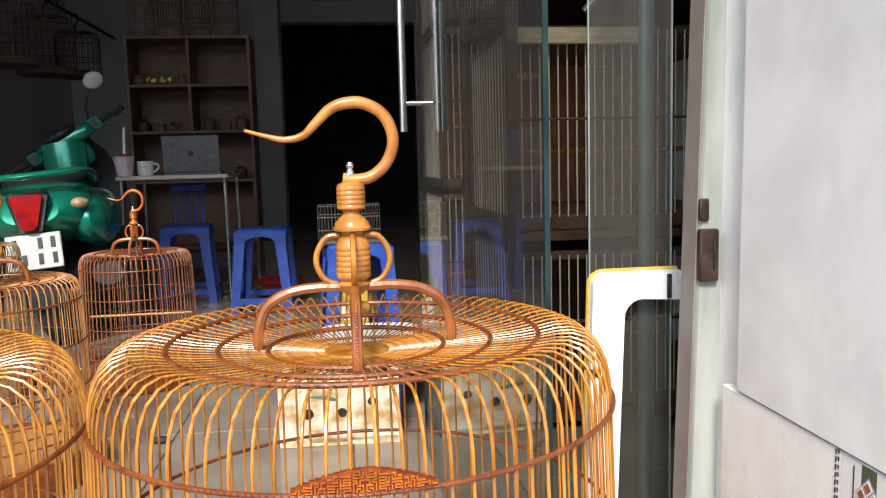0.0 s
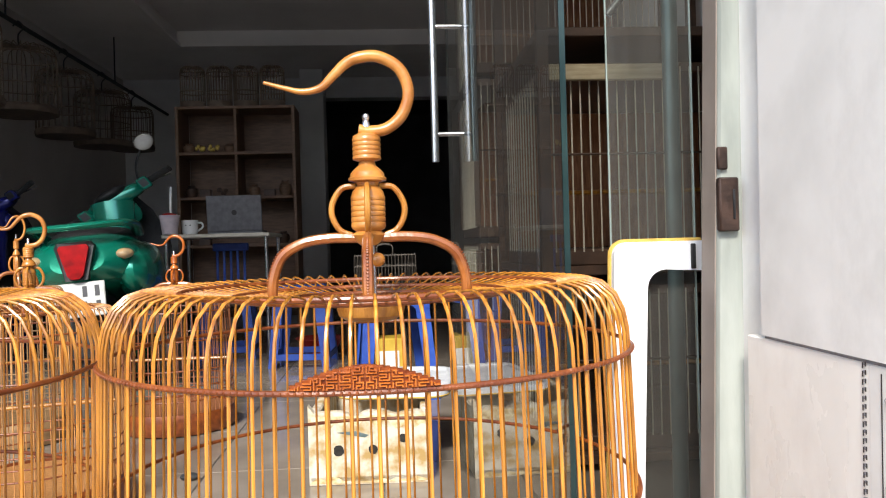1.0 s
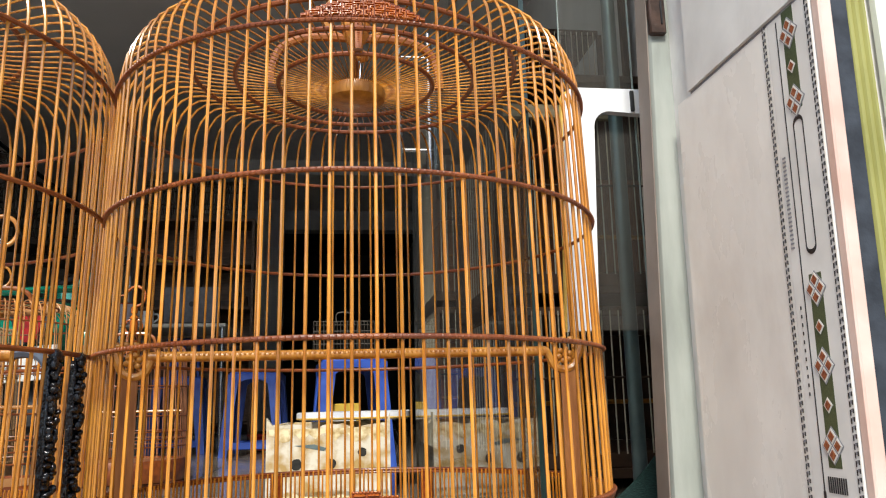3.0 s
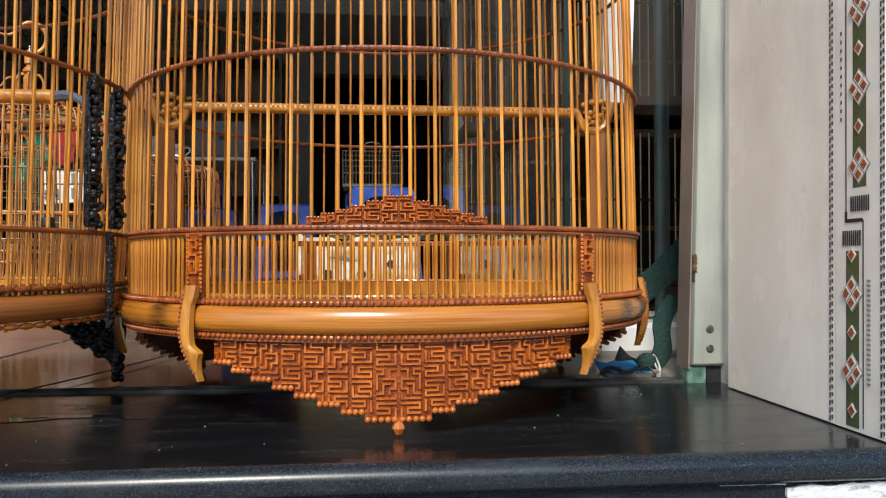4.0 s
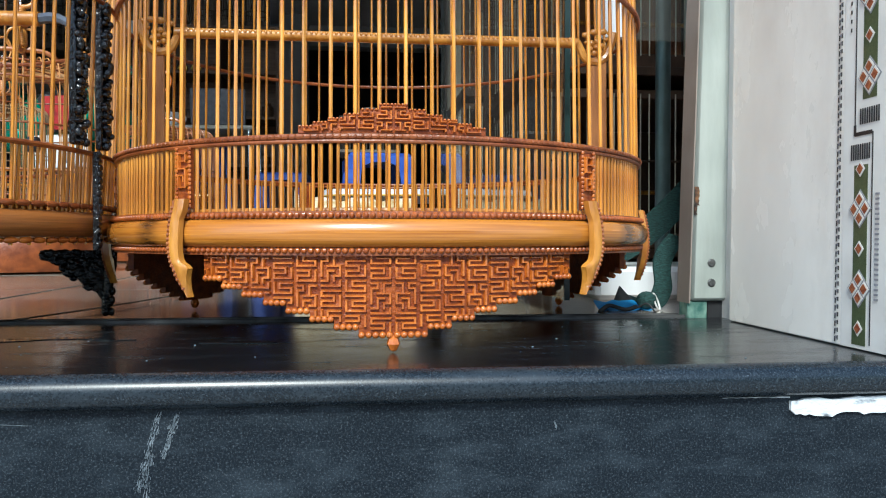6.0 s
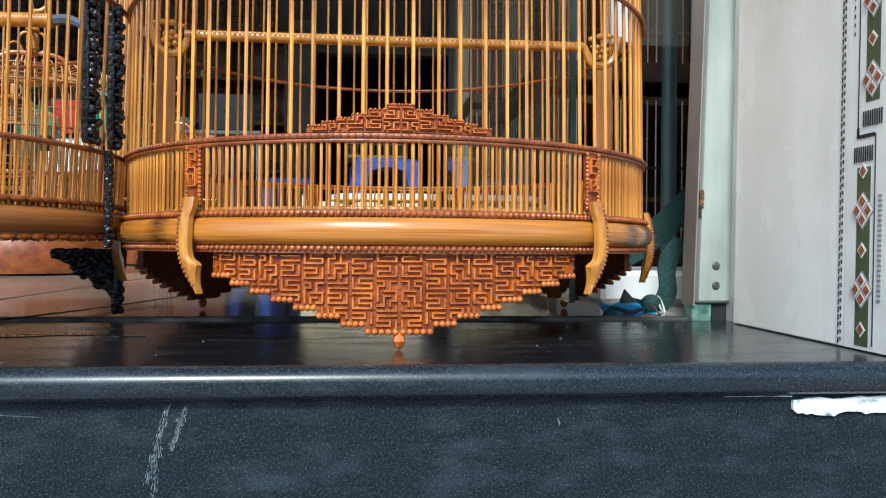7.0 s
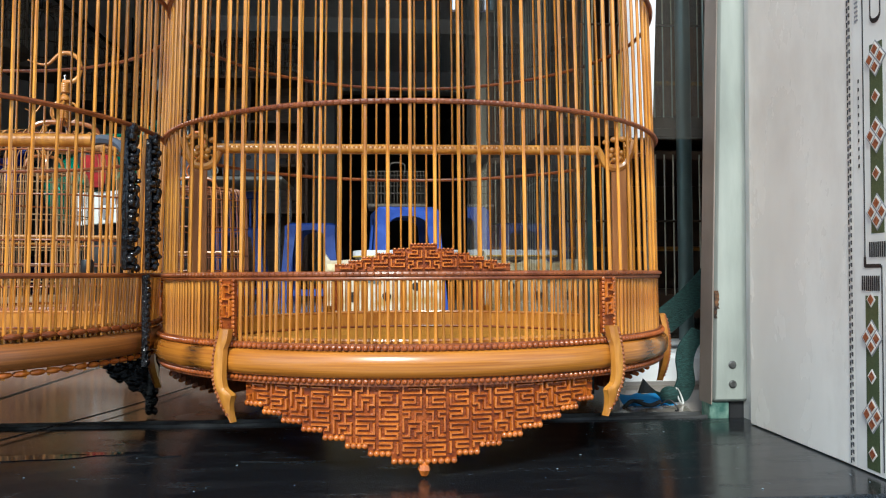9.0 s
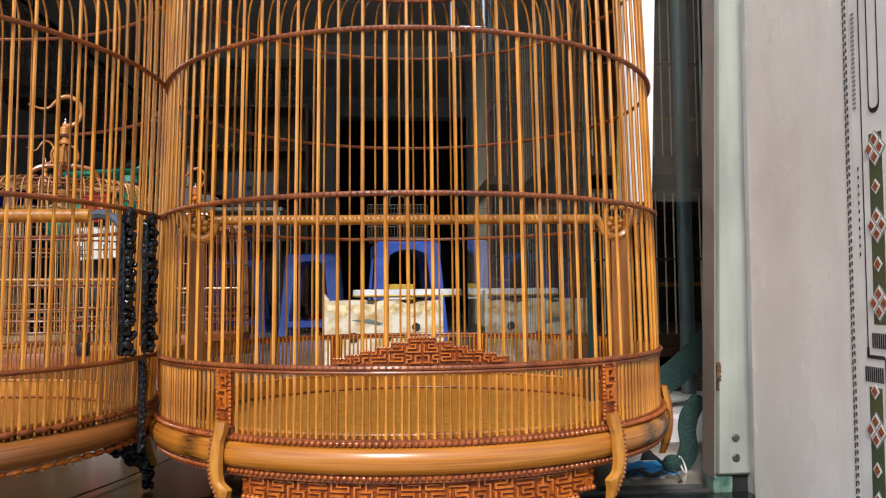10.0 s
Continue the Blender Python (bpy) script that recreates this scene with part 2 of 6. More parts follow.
SLATEBLUE = mat("slate_blue_joint", (0.05, 0.06, 0.085), (0.10, 0.12, 0.155), 60, 0.6, bump=0.2)
DARKEDGE = mat("dark_mortar_edge", (0.010, 0.013, 0.019), (0.035, 0.042, 0.055), 60, 0.6, bump=0.3)
STREETWALL = mat("added_house_wall", (0.36, 0.345, 0.32), (0.48, 0.46, 0.43), 1.5, 0.85, bump=0.1)
SCRATCH = mat("pale_scratch", (0.10, 0.125, 0.145), (0.24, 0.275, 0.30), 260, 0.6, bump=0.0)
TRACK = mat("dull_aluminium_track", (0.04, 0.04, 0.04), (0.20, 0.20, 0.20), 30, 0.35, metal=0.7, bump=0.05)
COPPERY = mat("dark_wet_stain", (0.004, 0.004, 0.005), (0.008, 0.008, 0.009), 30, 0.05, bump=0.0)

for m_, lv in ((GRANITE, 0.42), (GRANITE_FACE, 0.16), (GRANITE_NOSE, 0.40), (REDLENS, 0.2), (MAT_FLOOR, 0.12), (RECESS, 0.22)):
    m_.node_tree.nodes["Principled BSDF"].inputs["Specular IOR Level"].default_value = lv


def smudge(m, colour, scale, amount, rough, stretch=(1, 1, 1), spread=(0.48, 0.72)):
    """Lays a patchy film of dust over a surface: its colour and its dullness follow one coarse noise."""
    nt = m.node_tree
    L = nt.links.new
    b = nt.nodes["Principled BSDF"]
    tc, mp, nz = (nt.nodes.new("ShaderNode" + k) for k in ("TexCoord", "Mapping", "TexNoise"))
    mp.inputs["Scale"].default_value = stretch
    nz.inputs["Scale"].default_value, nz.inputs["Detail"].default_value, nz.inputs["Roughness"].default_value = scale, 7, 0.68
    L(tc.outputs["Object"], mp.inputs[0])
    L(mp.outputs[0], nz.inputs["Vector"])
    mr = nt.nodes.new("ShaderNodeMapRange")
    mr.inputs[1].default_value, mr.inputs[2].default_value = spread
    mr.inputs[4].default_value = amount
    L(nz.outputs[0], mr.inputs[0])
    mx = nt.nodes.new("ShaderNodeMix")
    mx.data_type = "RGBA"
    L(mr.outputs[0], mx.inputs["Factor"])
    L(b.inputs["Base Color"].links[0].from_socket, mx.inputs[6])
    mx.inputs[7].default_value = (*colour, 1)
    L(mx.outputs[2], b.inputs["Base Color"])
    mu = nt.nodes.new("ShaderNodeMath")
    mu.operation = "MULTIPLY_ADD"
    mu.inputs[1].default_value = rough
    L(mr.outputs[0], mu.inputs[0])
    L(b.inputs["Roughness"].links[0].from_socket, mu.inputs[2])
    L(mu.outputs[0], b.inputs["Roughness"])


smudge(GRANITE, (0.022, 0.024, 0.026), 22, 0.6, 0.26, (0.7, 2.2, 1))
smudge(GRANITE_NOSE, (0.050, 0.066, 0.082), 60, 0.28, 0.12, (0.35, 1, 1))
smudge(GRANITE_FACE, (0.045, 0.060, 0.074), 60, 0.35, 0.1, (0.5, 1, 1.3))
smudge(GRANITE_FACE, (0.16, 0.18, 0.20), 1000, 0.42, 0.0, spread=(0.54, 0.68))
smudge(GRANITE_NOSE, (0.17, 0.20, 0.23), 900, 0.45, 0.0, spread=(0.56, 0.70))
smudge(MARBLE, (0.56, 0.505, 0.45), 7, 0.55, 0.06, (1, 1, 0.5), (0.50, 0.68))
smudge(PLASTER, (0.50, 0.475, 0.44), 6, 0.45, 0.10, (1, 1, 0.7), (0.52, 0.72))


def burn_joints(m, angles, width):
    """Adds scorched bamboo joints to a hoop, at angles round its axis."""
    nt = m.node_tree
    L = nt.links.new
    b = nt.nodes["Principled BSDF"]
    col = b.inputs["Base Color"].links[0].from_socket
    tc, sp = nt.nodes.new("ShaderNodeTexCoord"), nt.nodes.new("ShaderNodeSeparateXYZ")
    L(tc.outputs["Object"], sp.inputs[0])
    ng = nt.nodes.new("ShaderNodeMath")
    ng.operation = "MULTIPLY"
    ng.inputs[1].default_value = -1
    L(sp.outputs[1], ng.inputs[0])
    at = nt.nodes.new("ShaderNodeMath")
    at.operation = "ARCTAN2"
    L(sp.outputs[0], at.inputs[0])
    L(ng.outputs[0], at.inputs[1])
    nz = nt.nodes.new("ShaderNodeTexNoise")
    mp = nt.nodes.new("ShaderNodeMapping")
    mp.inputs["Scale"].default_value = (1, 1, 9)
    nz.inputs["Scale"].default_value = 70
    L(tc.outputs["Object"], mp.inputs[0])
    L(mp.outputs[0], nz.inputs["Vector"])
    for a in angles:
        d, e, k = (nt.nodes.new("ShaderNodeMath") for _ in range(3))
        d.operation, d.inputs[1].default_value = "SUBTRACT", radians(a)
        e.operation = "ABSOLUTE"
        L(at.outputs[0], d.inputs[0])
        L(d.outputs[0], e.inputs[0])
        mr = nt.nodes.new("ShaderNodeMapRange")
        mr.interpolation_type = "SMOOTHSTEP"
        mr.inputs[1].default_value, mr.inputs[2].default_value = 0.0, radians(width)
        mr.inputs[3].default_value, mr.inputs[4].default_value = 1.5, 0.0
        L(e.outputs[0], mr.inputs[0])
        k.operation, k.use_clamp = "MULTIPLY", True
        L(mr.outputs[0], k.inputs[0])
        L(nz.outputs[0], k.inputs[1])
        mx = nt.nodes.new("ShaderNodeMix")
        mx.data_type = "RGBA"
        L(k.outputs[0], mx.inputs["Factor"])
        L(col, mx.inputs[6])
        mx.inputs[7].default_value = (0.020, 0.007, 0.003, 1)
        col = mx.outputs[2]
    L(col, b.inputs["Base Color"])


burn_joints(HOOP, (-46, 50, 60, 72, -118, 150), 5.0)


# ---- mesh tools ----
class Geo:
    """Collects vertices and faces for one mesh."""

    def __init__(self):
        self.v, self.f = [], []

    def add(self, verts, faces):
        k = len(self.v)
        self.v += [tuple(p) for p in verts]
        self.f += [tuple(i + k for i in q) for q in faces]
        return self

    def box(self, x0, x1, y0, y1, z0, z1, c=0.0):
        """A box; c: chamfer."""
        if c <= 0:
            vs = [(x, y, z) for x in (x0, x1) for y in (y0, y1) for z in (z0, z1)]
            return self.add(vs, [(0, 1, 3, 2), (4, 6, 7, 5), (0, 4, 5, 1), (2, 3, 7, 6), (0, 2, 6, 4), (1, 5, 7, 3)])
        bm = bmesh.new()
        lo, hi = (x0, y0, z0), (x1, y1, z1)
        for s in range(8):
            s3 = [(s >> a) & 1 for a in range(3)]
            for ax in range(3):
                bm.verts.new([(hi[a] if s3[a] else lo[a]) + (0 if a == ax else (-c if s3[a] else c)) for a in range(3)])
        bmesh.ops.convex_hull(bm, input=bm.verts)
        bmesh.ops.dissolve_limit(bm, angle_limit=0.01, verts=bm.verts, edges=bm.edges)
        bm.verts.index_update()
        out = self.add([v.co[:] for v in bm.verts], [[v.index for v in f.verts] for f in bm.faces])
        bm.free()
        return out

    def tube(self, pts, r, n=8, closed=False, flat=1.0):
        """A round tube along points; r: one radius or one for each point; flat: squeezes it along its second axis."""
        P = [Vector(p) for p in pts]
        m = len(P)
        rs = [r] * m if isinstance(r, (int, float)) else list(r)
        T = []
        for i in range(m):
            a, b = (P[i - 1], P[(i + 1) % m]) if closed else (P[max(i - 1, 0)], P[min(i + 1, m - 1)])
            T.append((b - a).normalized())
        up = Vector((0, 0, 1)) if abs(T[0].z) < 0.9 else Vector((0, 1, 0))
        u = T[0].cross(up).normalized()
        vs = []
        for i in range(m):
            u = (u - T[i] * u.dot(T[i])).normalized()
            w = T[i].cross(u)
            for k in range(n):
                a = 2 * math.pi * k / n
                vs.append(P[i] + rs[i] * (math.cos(a) * u + math.sin(a) * flat * w))
        fs = []
        for i in range(m if closed else m - 1):
            j = (i + 1) % m
            for k in range(n):
                l = (k + 1) % n
                fs.append((i * n + k, i * n + l, j * n + l, j * n + k))
        if not closed:
            fs.append(tuple(range(n - 1, -1, -1)))
            fs.append(tuple((m - 1) * n + k for k in range(n)))
        return self.add(vs, fs)

    def lathe(self, prof, n=32, at=(0, 0, 0), a0=0.0, a1=360.0):
        """Turns a profile of (radius, height) round the upright axis."""
        full = abs(a1 - a0) >= 360
        cols = n if full else n + 1
        vs, fs = [], []
        for k in range(cols):
            a = radians(a0 + (a1 - a0) * k / n)
            vs += [(at[0] + r * math.sin(a), at[1] - r * math.cos(a), at[2] + z) for r, z in prof]
        m = len(prof)
        for k in range(n):
            l = (k + 1) % cols
            fs += [(k * m + i, l * m + i, l * m + i + 1, k * m + i + 1) for i in range(m - 1)]
        return self.add(vs, fs)

    def blob(self, c, r, n=10, m=6, p=1.0):
        """An ellipsoid; p under 1 makes it boxier."""
        f = lambda q: math.copysign(abs(q) ** p, q)
        vs = []
        for i in range(m + 1):
            th = math.pi * i / m
            for k in range(n):
                a = 2 * math.pi * k / n
                vs.append((c[0] + r[0] * f(math.sin(th)) * f(math.cos(a)), c[1] + r[1] * f(math.sin(th)) * f(math.sin(a)), c[2] + r[2] * f(math.cos(th))))
        fs = []
        for i in range(m):
            for k in range(n):
                l = (k + 1) % n
                fs.append((i * n + k, (i + 1) * n + k, (i + 1) * n + l, i * n + l))
        return self.add(vs, fs)

    def prism(self, poly, t0, t1, put):
        """Extrudes a flat outline; put(a, b, t) gives the place."""
        n = len(poly)
        vs = [put(a, b, t0) for a, b in poly] + [put(a, b, t1) for a, b in poly]
        fs = [tuple(range(n - 1, -1, -1)), tuple(range(n, 2 * n))]
        fs += [(i, (i + 1) % n, n + (i + 1) % n, n + i) for i in range(n)]
        return self.add(vs, fs)

    def move(self, m):
        self.v = [tuple(m @ Vector(p)) for p in self.v]
        return self

    def mesh(self, name, material, smooth=True, angle=40):
        me = bpy.data.meshes.new(name)
        me.from_pydata(self.v, [], self.f)
        bm = bmesh.new()
        bm.from_mesh(me)
        bmesh.ops.recalc_face_normals(bm, faces=bm.faces)
        bm.to_mesh(me)
        bm.free()
        if material:
            me.materials.append(material)
        if smooth:
            me.shade_smooth()
            me.set_sharp_from_angle(angle=radians(angle))
        return me


def part(name, geo, material, parent, label="", smooth=True):
    """One mesh object under a thing or a part."""
    me = geo if isinstance(geo, bpy.types.Mesh) else geo.mesh(name, material, smooth)
    ob = new(name, me)
    ob.parent = parent
    if label:
        ob["label"] = label
    return ob


def thing(name, at, label, category, group="", rz=0.0):
    e = new(name)
    e.empty_display_size = 0.05
    e.matrix_world = pose(*at, 0, 0, rz)
    return tagged(e, label, category, group)


def solid(name, geo, material, label="", category="", kind="", group="", smooth=True):
    ob = new(name, geo.mesh(name, material, smooth))
    return tagged(ob, label, category, group, kind)


def smoothpath(pts, k=6):
    """A smooth curve through points (Catmull-Rom)."""
    P = [Vector(p) for p in pts]
    P = [2 * P[0] - P[1]] + P + [2 * P[-1] - P[-2]]
    out = []
    for i in range(1, len(P) - 2):
        for j in range(k):
            t = j / k
            a, b, c, d = P[i - 1:i + 3]
            out.append(0.5 * (2 * b + (c - a) * t + (2 * a - 5 * b + 4 * c - d) * t * t + (3 * b - a - 3 * c + d) * t ** 3))
    return out + [P[-2]]


# ---- large structure ----
g = Geo().box(-60, 60, -60, 60, -0.30, -0.20)
solid("ground", g, CONCRETE, "grey concrete pavement in front of the shop step", "pavement", "structure", smooth=False)

# granite step: tread with rounded nosing, then the riser
prof = [(0.560, 0.0), (0.3342, 0.0), (0.3342, -0.017), (0.560, -0.017)]
nose = [(0.334 - 0.0085 * math.sin(radians(a)), -0.0085 + 0.0085 * math.cos(radians(a))) for a in range(0, 181, 12)]
g = Geo().prism(prof, -2.6, 1.2, lambda a, b, t: (t, a, b))
solid("step_tread", g, GRANITE, "polished black granite step tread", "step", "structure", smooth=False)
solid("step_nosing", Geo().prism(nose, -2.6, 1.2, lambda a, b, t: (t, a, b)), GRANITE_NOSE, "worn rounded nosing of the black granite step", "step", "structure")
g = Geo().box(-2.6, 1.2, 0.336, 0.56, -0.20, -0.0175)
solid("step_riser", g, GRANITE_FACE, "dusty black granite riser below the step", "step", "structure", smooth=False)

# shop floor of glazed tiles
floor = solid("floor", Geo().box(-2.6, 1.6, 0.584, 12.0, -0.06, -0.004), GROUT, "greyish glazed tile floor inside the shop", "floor", "structure", smooth=False)
tile_me = Geo().box(-0.1985, 0.1985, -0.1985, 0.1985, -0.006, 0.0, 0.0015).mesh("tile", FLOORTILE, False)
for i in range(-7, 4):
    for j in range(0, 15):
        ob = part("tile", tile_me, None, floor)
        ob.location = (0.25 + i * 0.4, 0.786 + j * 0.4, -0.0006 * ((i * 7 + j * 3) % 3))

# sliding-door track between step and floor
track = thing("door_track", (0, 0.572, 0), "low aluminium sliding door track let into the sill", "track")
part("rail", Geo().box(-2.6, 0.30, -0.010, -0.0085, -0.004, 0.0022, 0.0004).box(-2.6, 0.30, 0.008, 0.0095, -0.004, 0.0018, 0.0004), TRACK, track)
part("bed", Geo().box(-2.6, 0.40, -0.012, 0.0118, -0.02, -0.005), BLACKPLASTIC, track, "dark groove", False)

# reveal wall at the shop's side: tile below, marble slab above
WX = 0.320
wall = solid("wall_right_reveal", Geo().box(WX + 0.008, 1.2, 0.346, 0.600, -0.016, 3.2), PLASTER, "white wall end beside the shop opening", "wall", "structure", smooth=False)
tilep = part("patterned_tile", Geo().box(WX, WX + 0.0078, 0.3405, 0.530, 0.0005, 0.4285, 0.0008), MARBLE, wall, "pinkish marble tile with printed green border", False)
rng = random.Random(4)
edge = [(0.506 + rng.uniform(-0.0006, 0.0006), 0.431 + i * 0.05) for i in range(53)]
front = [(0.3385 + rng.uniform(-0.0005, 0.0005), 0.431 + i * 0.02) for i in range(130)]
g = Geo().prism(edge + front[::-1], WX - 0.0015, WX + 0.0078, lambda a, b, t: (t, a, b))
part("marble_slab", g, PLASTER, wall, "white marble slab with faint grey stains", False)
part("pink_edge", Geo().box(WX + 0.0003, WX + 0.009, 0.3325, 0.3402, 0.0005, 0.429, 0.001), PINKTRIM, wall, "pink tile edge", False)
part("mortar_line", Geo().box(WX + 0.001, WX + 0.0079, 0.342, 0.506, 0.4286, 0.4309), GREYINK, wall, "grey mortar joint", False)
part("wall_core_face", Geo().box(WX + 0.009, WX + 0.0215, 0.3365, 0.346, -0.016, 3.2), DARKEDGE, wall, "dark blue-black mortar edge", False)


def on_wall(d):
    return lambda a, b, t: (WX - t - d, a, b)


def rect(geo, y, z, w, h, lift):
    return geo.prism([(y - w / 2, z - h / 2), (y + w / 2, z - h / 2), (y + w / 2, z + h / 2), (y - w / 2, z + h / 2)], 0, 0.0002, on_wall(lift))


def rhomb(geo, y, z, w, h, lift):
    return geo.prism([(y - w / 2, z), (y, z - h / 2), (y + w / 2, z), (y, z + h / 2)], 0, 0.0002, on_wall(lift))


# printed border: a cream band with two kinds of panel
cream, green, black, grey, rust_i, white_i = (Geo() for _ in range(6))
rect(cream, 0.3645, 0.2145, 0.046, 0.427, 0.0001)
YB = 0.3915
for yb in (YB, 0.3435):
    for k in range(93):
        z = 0.004 + k * 0.0046
        rect(black, yb + 0.0013, z, 0.0009, 0.0032, 0.0005)
        rect(black, yb - 0.0013, z + 0.001, 0.0009, 0.0026, 0.0005)
        rect(grey, yb, z + 0.0012, 0.0012, 0.0018, 0.0005)


def diamonds(yc, z0, kinds):
    z = z0
    for kind in kinds:
        if kind == "s":
            rhomb(white_i, yc, z, 0.0085, 0.0092, 0.0008)
            rhomb(rust_i, yc, z, 0.0058, 0.0063, 0.0012)
        else:
            rhomb(grey, yc, z, 0.0205, 0.0222, 0.0006)
            for dy, dz in ((0, 0.0053), (0, -0.0053), (0.0050, 0), (-0.0050, 0)):
                rhomb(white_i, yc + dy, z + dz, 0.0086, 0.0092, 0.0009)
                rhomb(rust_i, yc + dy, z + dz, 0.0060, 0.0063, 0.0013)
        z += 0.0228


def hatch(yc, z):
    for k in range(9):
        rect(black, yc - 0.008 + k * 0.002, z, 0.0011, 0.009, 0.0006)


# lower panel, set towards the back of the band
rect(green, 0.3706, 0.0545, 0.0122, 0.103, 0.0003)
diamonds(0.3706, 0.0125, "sbsbs")
hatch(0.3712, 0.1135)
# upper panel, set towards the front
hatch(0.3635, 0.1335)
rect(green, 0.3640, 0.1995, 0.0122, 0.113, 0.0003)
diamonds(0.3640, 0.1555, "bsbsb")
# stepped black line between the panels
for y, z, w, h in ((0.3765, 0.275, 0.0008, 0.30), (0.3690, 0.1238, 0.0155, 0.0022), (0.3605, 0.064, 0.0008, 0.12), (0.3765, 0.1262, 0.0022, 0.006)):
    rect(black, y, z, w, h, 0.0005)
for k in range(11):
    rect(black, 0.3812, 0.185 + k * 0.0052, 0.0011, 0.0022, 0.0006)
for k in range(22):
    rect(grey, 0.3555, 0.030 + k * 0.0028, 0.0036, 0.0012, 0.0006)
    rect(grey, 0.3828, 0.275 + k * 0.0028, 0.0036, 0.0012, 0.0006)
# long rounded loop in the upper part
for s in (-1, 1):
    rect(black, 0.3640 + s * 0.0048, 0.312, 0.0008, 0.078, 0.0005)
for zc, sg in ((0.273, -1), (0.351, 1)):
    out = [(0.3640 + 0.0052 * math.cos(radians(a)), zc + sg * 0.0052 * math.sin(radians(a))) for a in range(0, 181, 15)]
    inn = [(0.3640 + 0.0040 * math.cos(radians(a)), zc + sg * 0.0022 * math.sin(radians(a))) for a in range(180, -1, -15)]
    black.prism(out + inn, 0, 0.0002, on_wall(0.0005))
rect(green, 0.3640, 0.394, 0.0122, 0.068, 0.0003)
diamonds(0.3640, 0.3660, "bsb")
for nm, gg, mm in (("cream_band", cream, CREAM), ("green_panel_print", green, GREENINK), ("black_line_print", black, BLACKINK), ("grey_print", grey, GREYINK), ("rust_diamond_print", rust_i, RUSTINK), ("white_diamond_print", white_i, CREAM)):
    part(nm, gg, mm, tilep, "", False)

# the whole reveal leans outwards a little, like the door upright
for ob in [wall] + list(wall.children_recursive):
    for v in ob.data.vertices:
        v.co.x += 0.011 * v.co.z

# chipped white mortar under the nosing, and pale scratches on the riser
rng = random.Random(11)
wob = lambda k, p, q: 0.6 * math.sin(k * p) + 0.4 * math.sin(k * q + 1.3)
N = 120
top = [(0.2585 + k * 0.0025, -0.0183 - 0.0016 * max(0.0, wob(k, 0.23, 0.61)) - rng.uniform(0, 0.0005) - (0.0012 * (1 - k / 3) if k < 3 else 0)) for k in range(N)]
low = [(0.2585 + k * 0.0025, -0.0262 - 0.0020 * wob(k, 0.31, 0.77) - rng.uniform(0, 0.0012) - 0.0014 * min(1, k / 20) + (0.0020 * (1 - k / 3) if k < 3 else 0)) for k in range(N)]
solid("mortar_patch", Geo().prism(top + low[::-1], 0.3338, 0.3365, lambda a, b, t: (a, t, b)), WHITECEMENT, "rough white mortar patch under the step nosing", "mortar", "structure", smooth=False)
crack_t = [(0.222 + k * 0.0019, -0.0178 - 0.0003 * rng.random()) for k in range(20)]
crack_l = [(x, z - 0.0002 - 0.0007 * rng.random() * (k / 20)) for k, (x, z) in enumerate(crack_t)]
solid("mortar_crack", Geo().prism(crack_t + crack_l[::-1], 0.3344, 0.3362, lambda a, b, t: (a, t, b)), WHITECEMENT, "thin broken line of pale mortar under the nosing", "mortar", "structure", smooth=False)
# dull scrape streaks: many short broken flecks along slanting lines
g = Geo()
for x0, z0, x1, z1, n, w in ((-0.0590, -0.0205, -0.0695, -0.0580, 150, 0.0016), (-0.0510, -0.0210, -0.0575, -0.0420, 150, 0.0014), (-0.0635, -0.0400, -0.0655, -0.0640, 60, 0.0020), (-0.150, -0.0225, -0.118, -0.0245, 60, 0.0012), (0.1340, -0.0285, 0.1352, -0.0325, 14, 0.0005)):
    for k in range(n):
        u = rng.random()
        x, z = x0 + (x1 - x0) * u + rng.gauss(0, w * 0.55), z0 + (z1 - z0) * u
        h, q = rng.uniform(0.0006, 0.0022), rng.uniform(0.00012, 0.00034)
        sl = (x1 - x0) / (z1 - z0) * h
        g.prism([(x, z), (x + q, z), (x + sl + q * 0.4, z + h), (x + sl, z + h)], 0.3357, 0.3361, lambda a, b, t: (a, t, b))
solid("riser_scratches", g, SCRATCH, "pale scratch marks on the granite riser", "scratch", "structure", smooth=False)
# shallow wet patch on the tread
g = Geo()
for cx, cy, rx, ry, seed in ((-0.205, 0.462, 0.034, 0.010, 1), (-0.160, 0.470, 0.026, 0.006, 2), (-0.118, 0.462, 0.012, 0.004, 3), (-0.035, 0.440, 0.020, 0.004, 4)):
    r2 = random.Random(seed)
    pts = [(cx + rx * (1 + 0.25 * math.sin(3 * a + seed) + r2.uniform(-0.12, 0.12)) * math.cos(a), cy + ry * (1 + 0.3 * math.sin(2 * a + seed) + r2.uniform(-0.15, 0.15)) * math.sin(a)) for a in [k * math.pi / 18 for k in range(36)]]
    g.prism(pts, 0.0001, 0.0005, lambda a, b, t: (a, b, t))
solid("wet_patch", g, COPPERY, "thin wet patch drying on the granite step", "puddle", "structure", smooth=False)

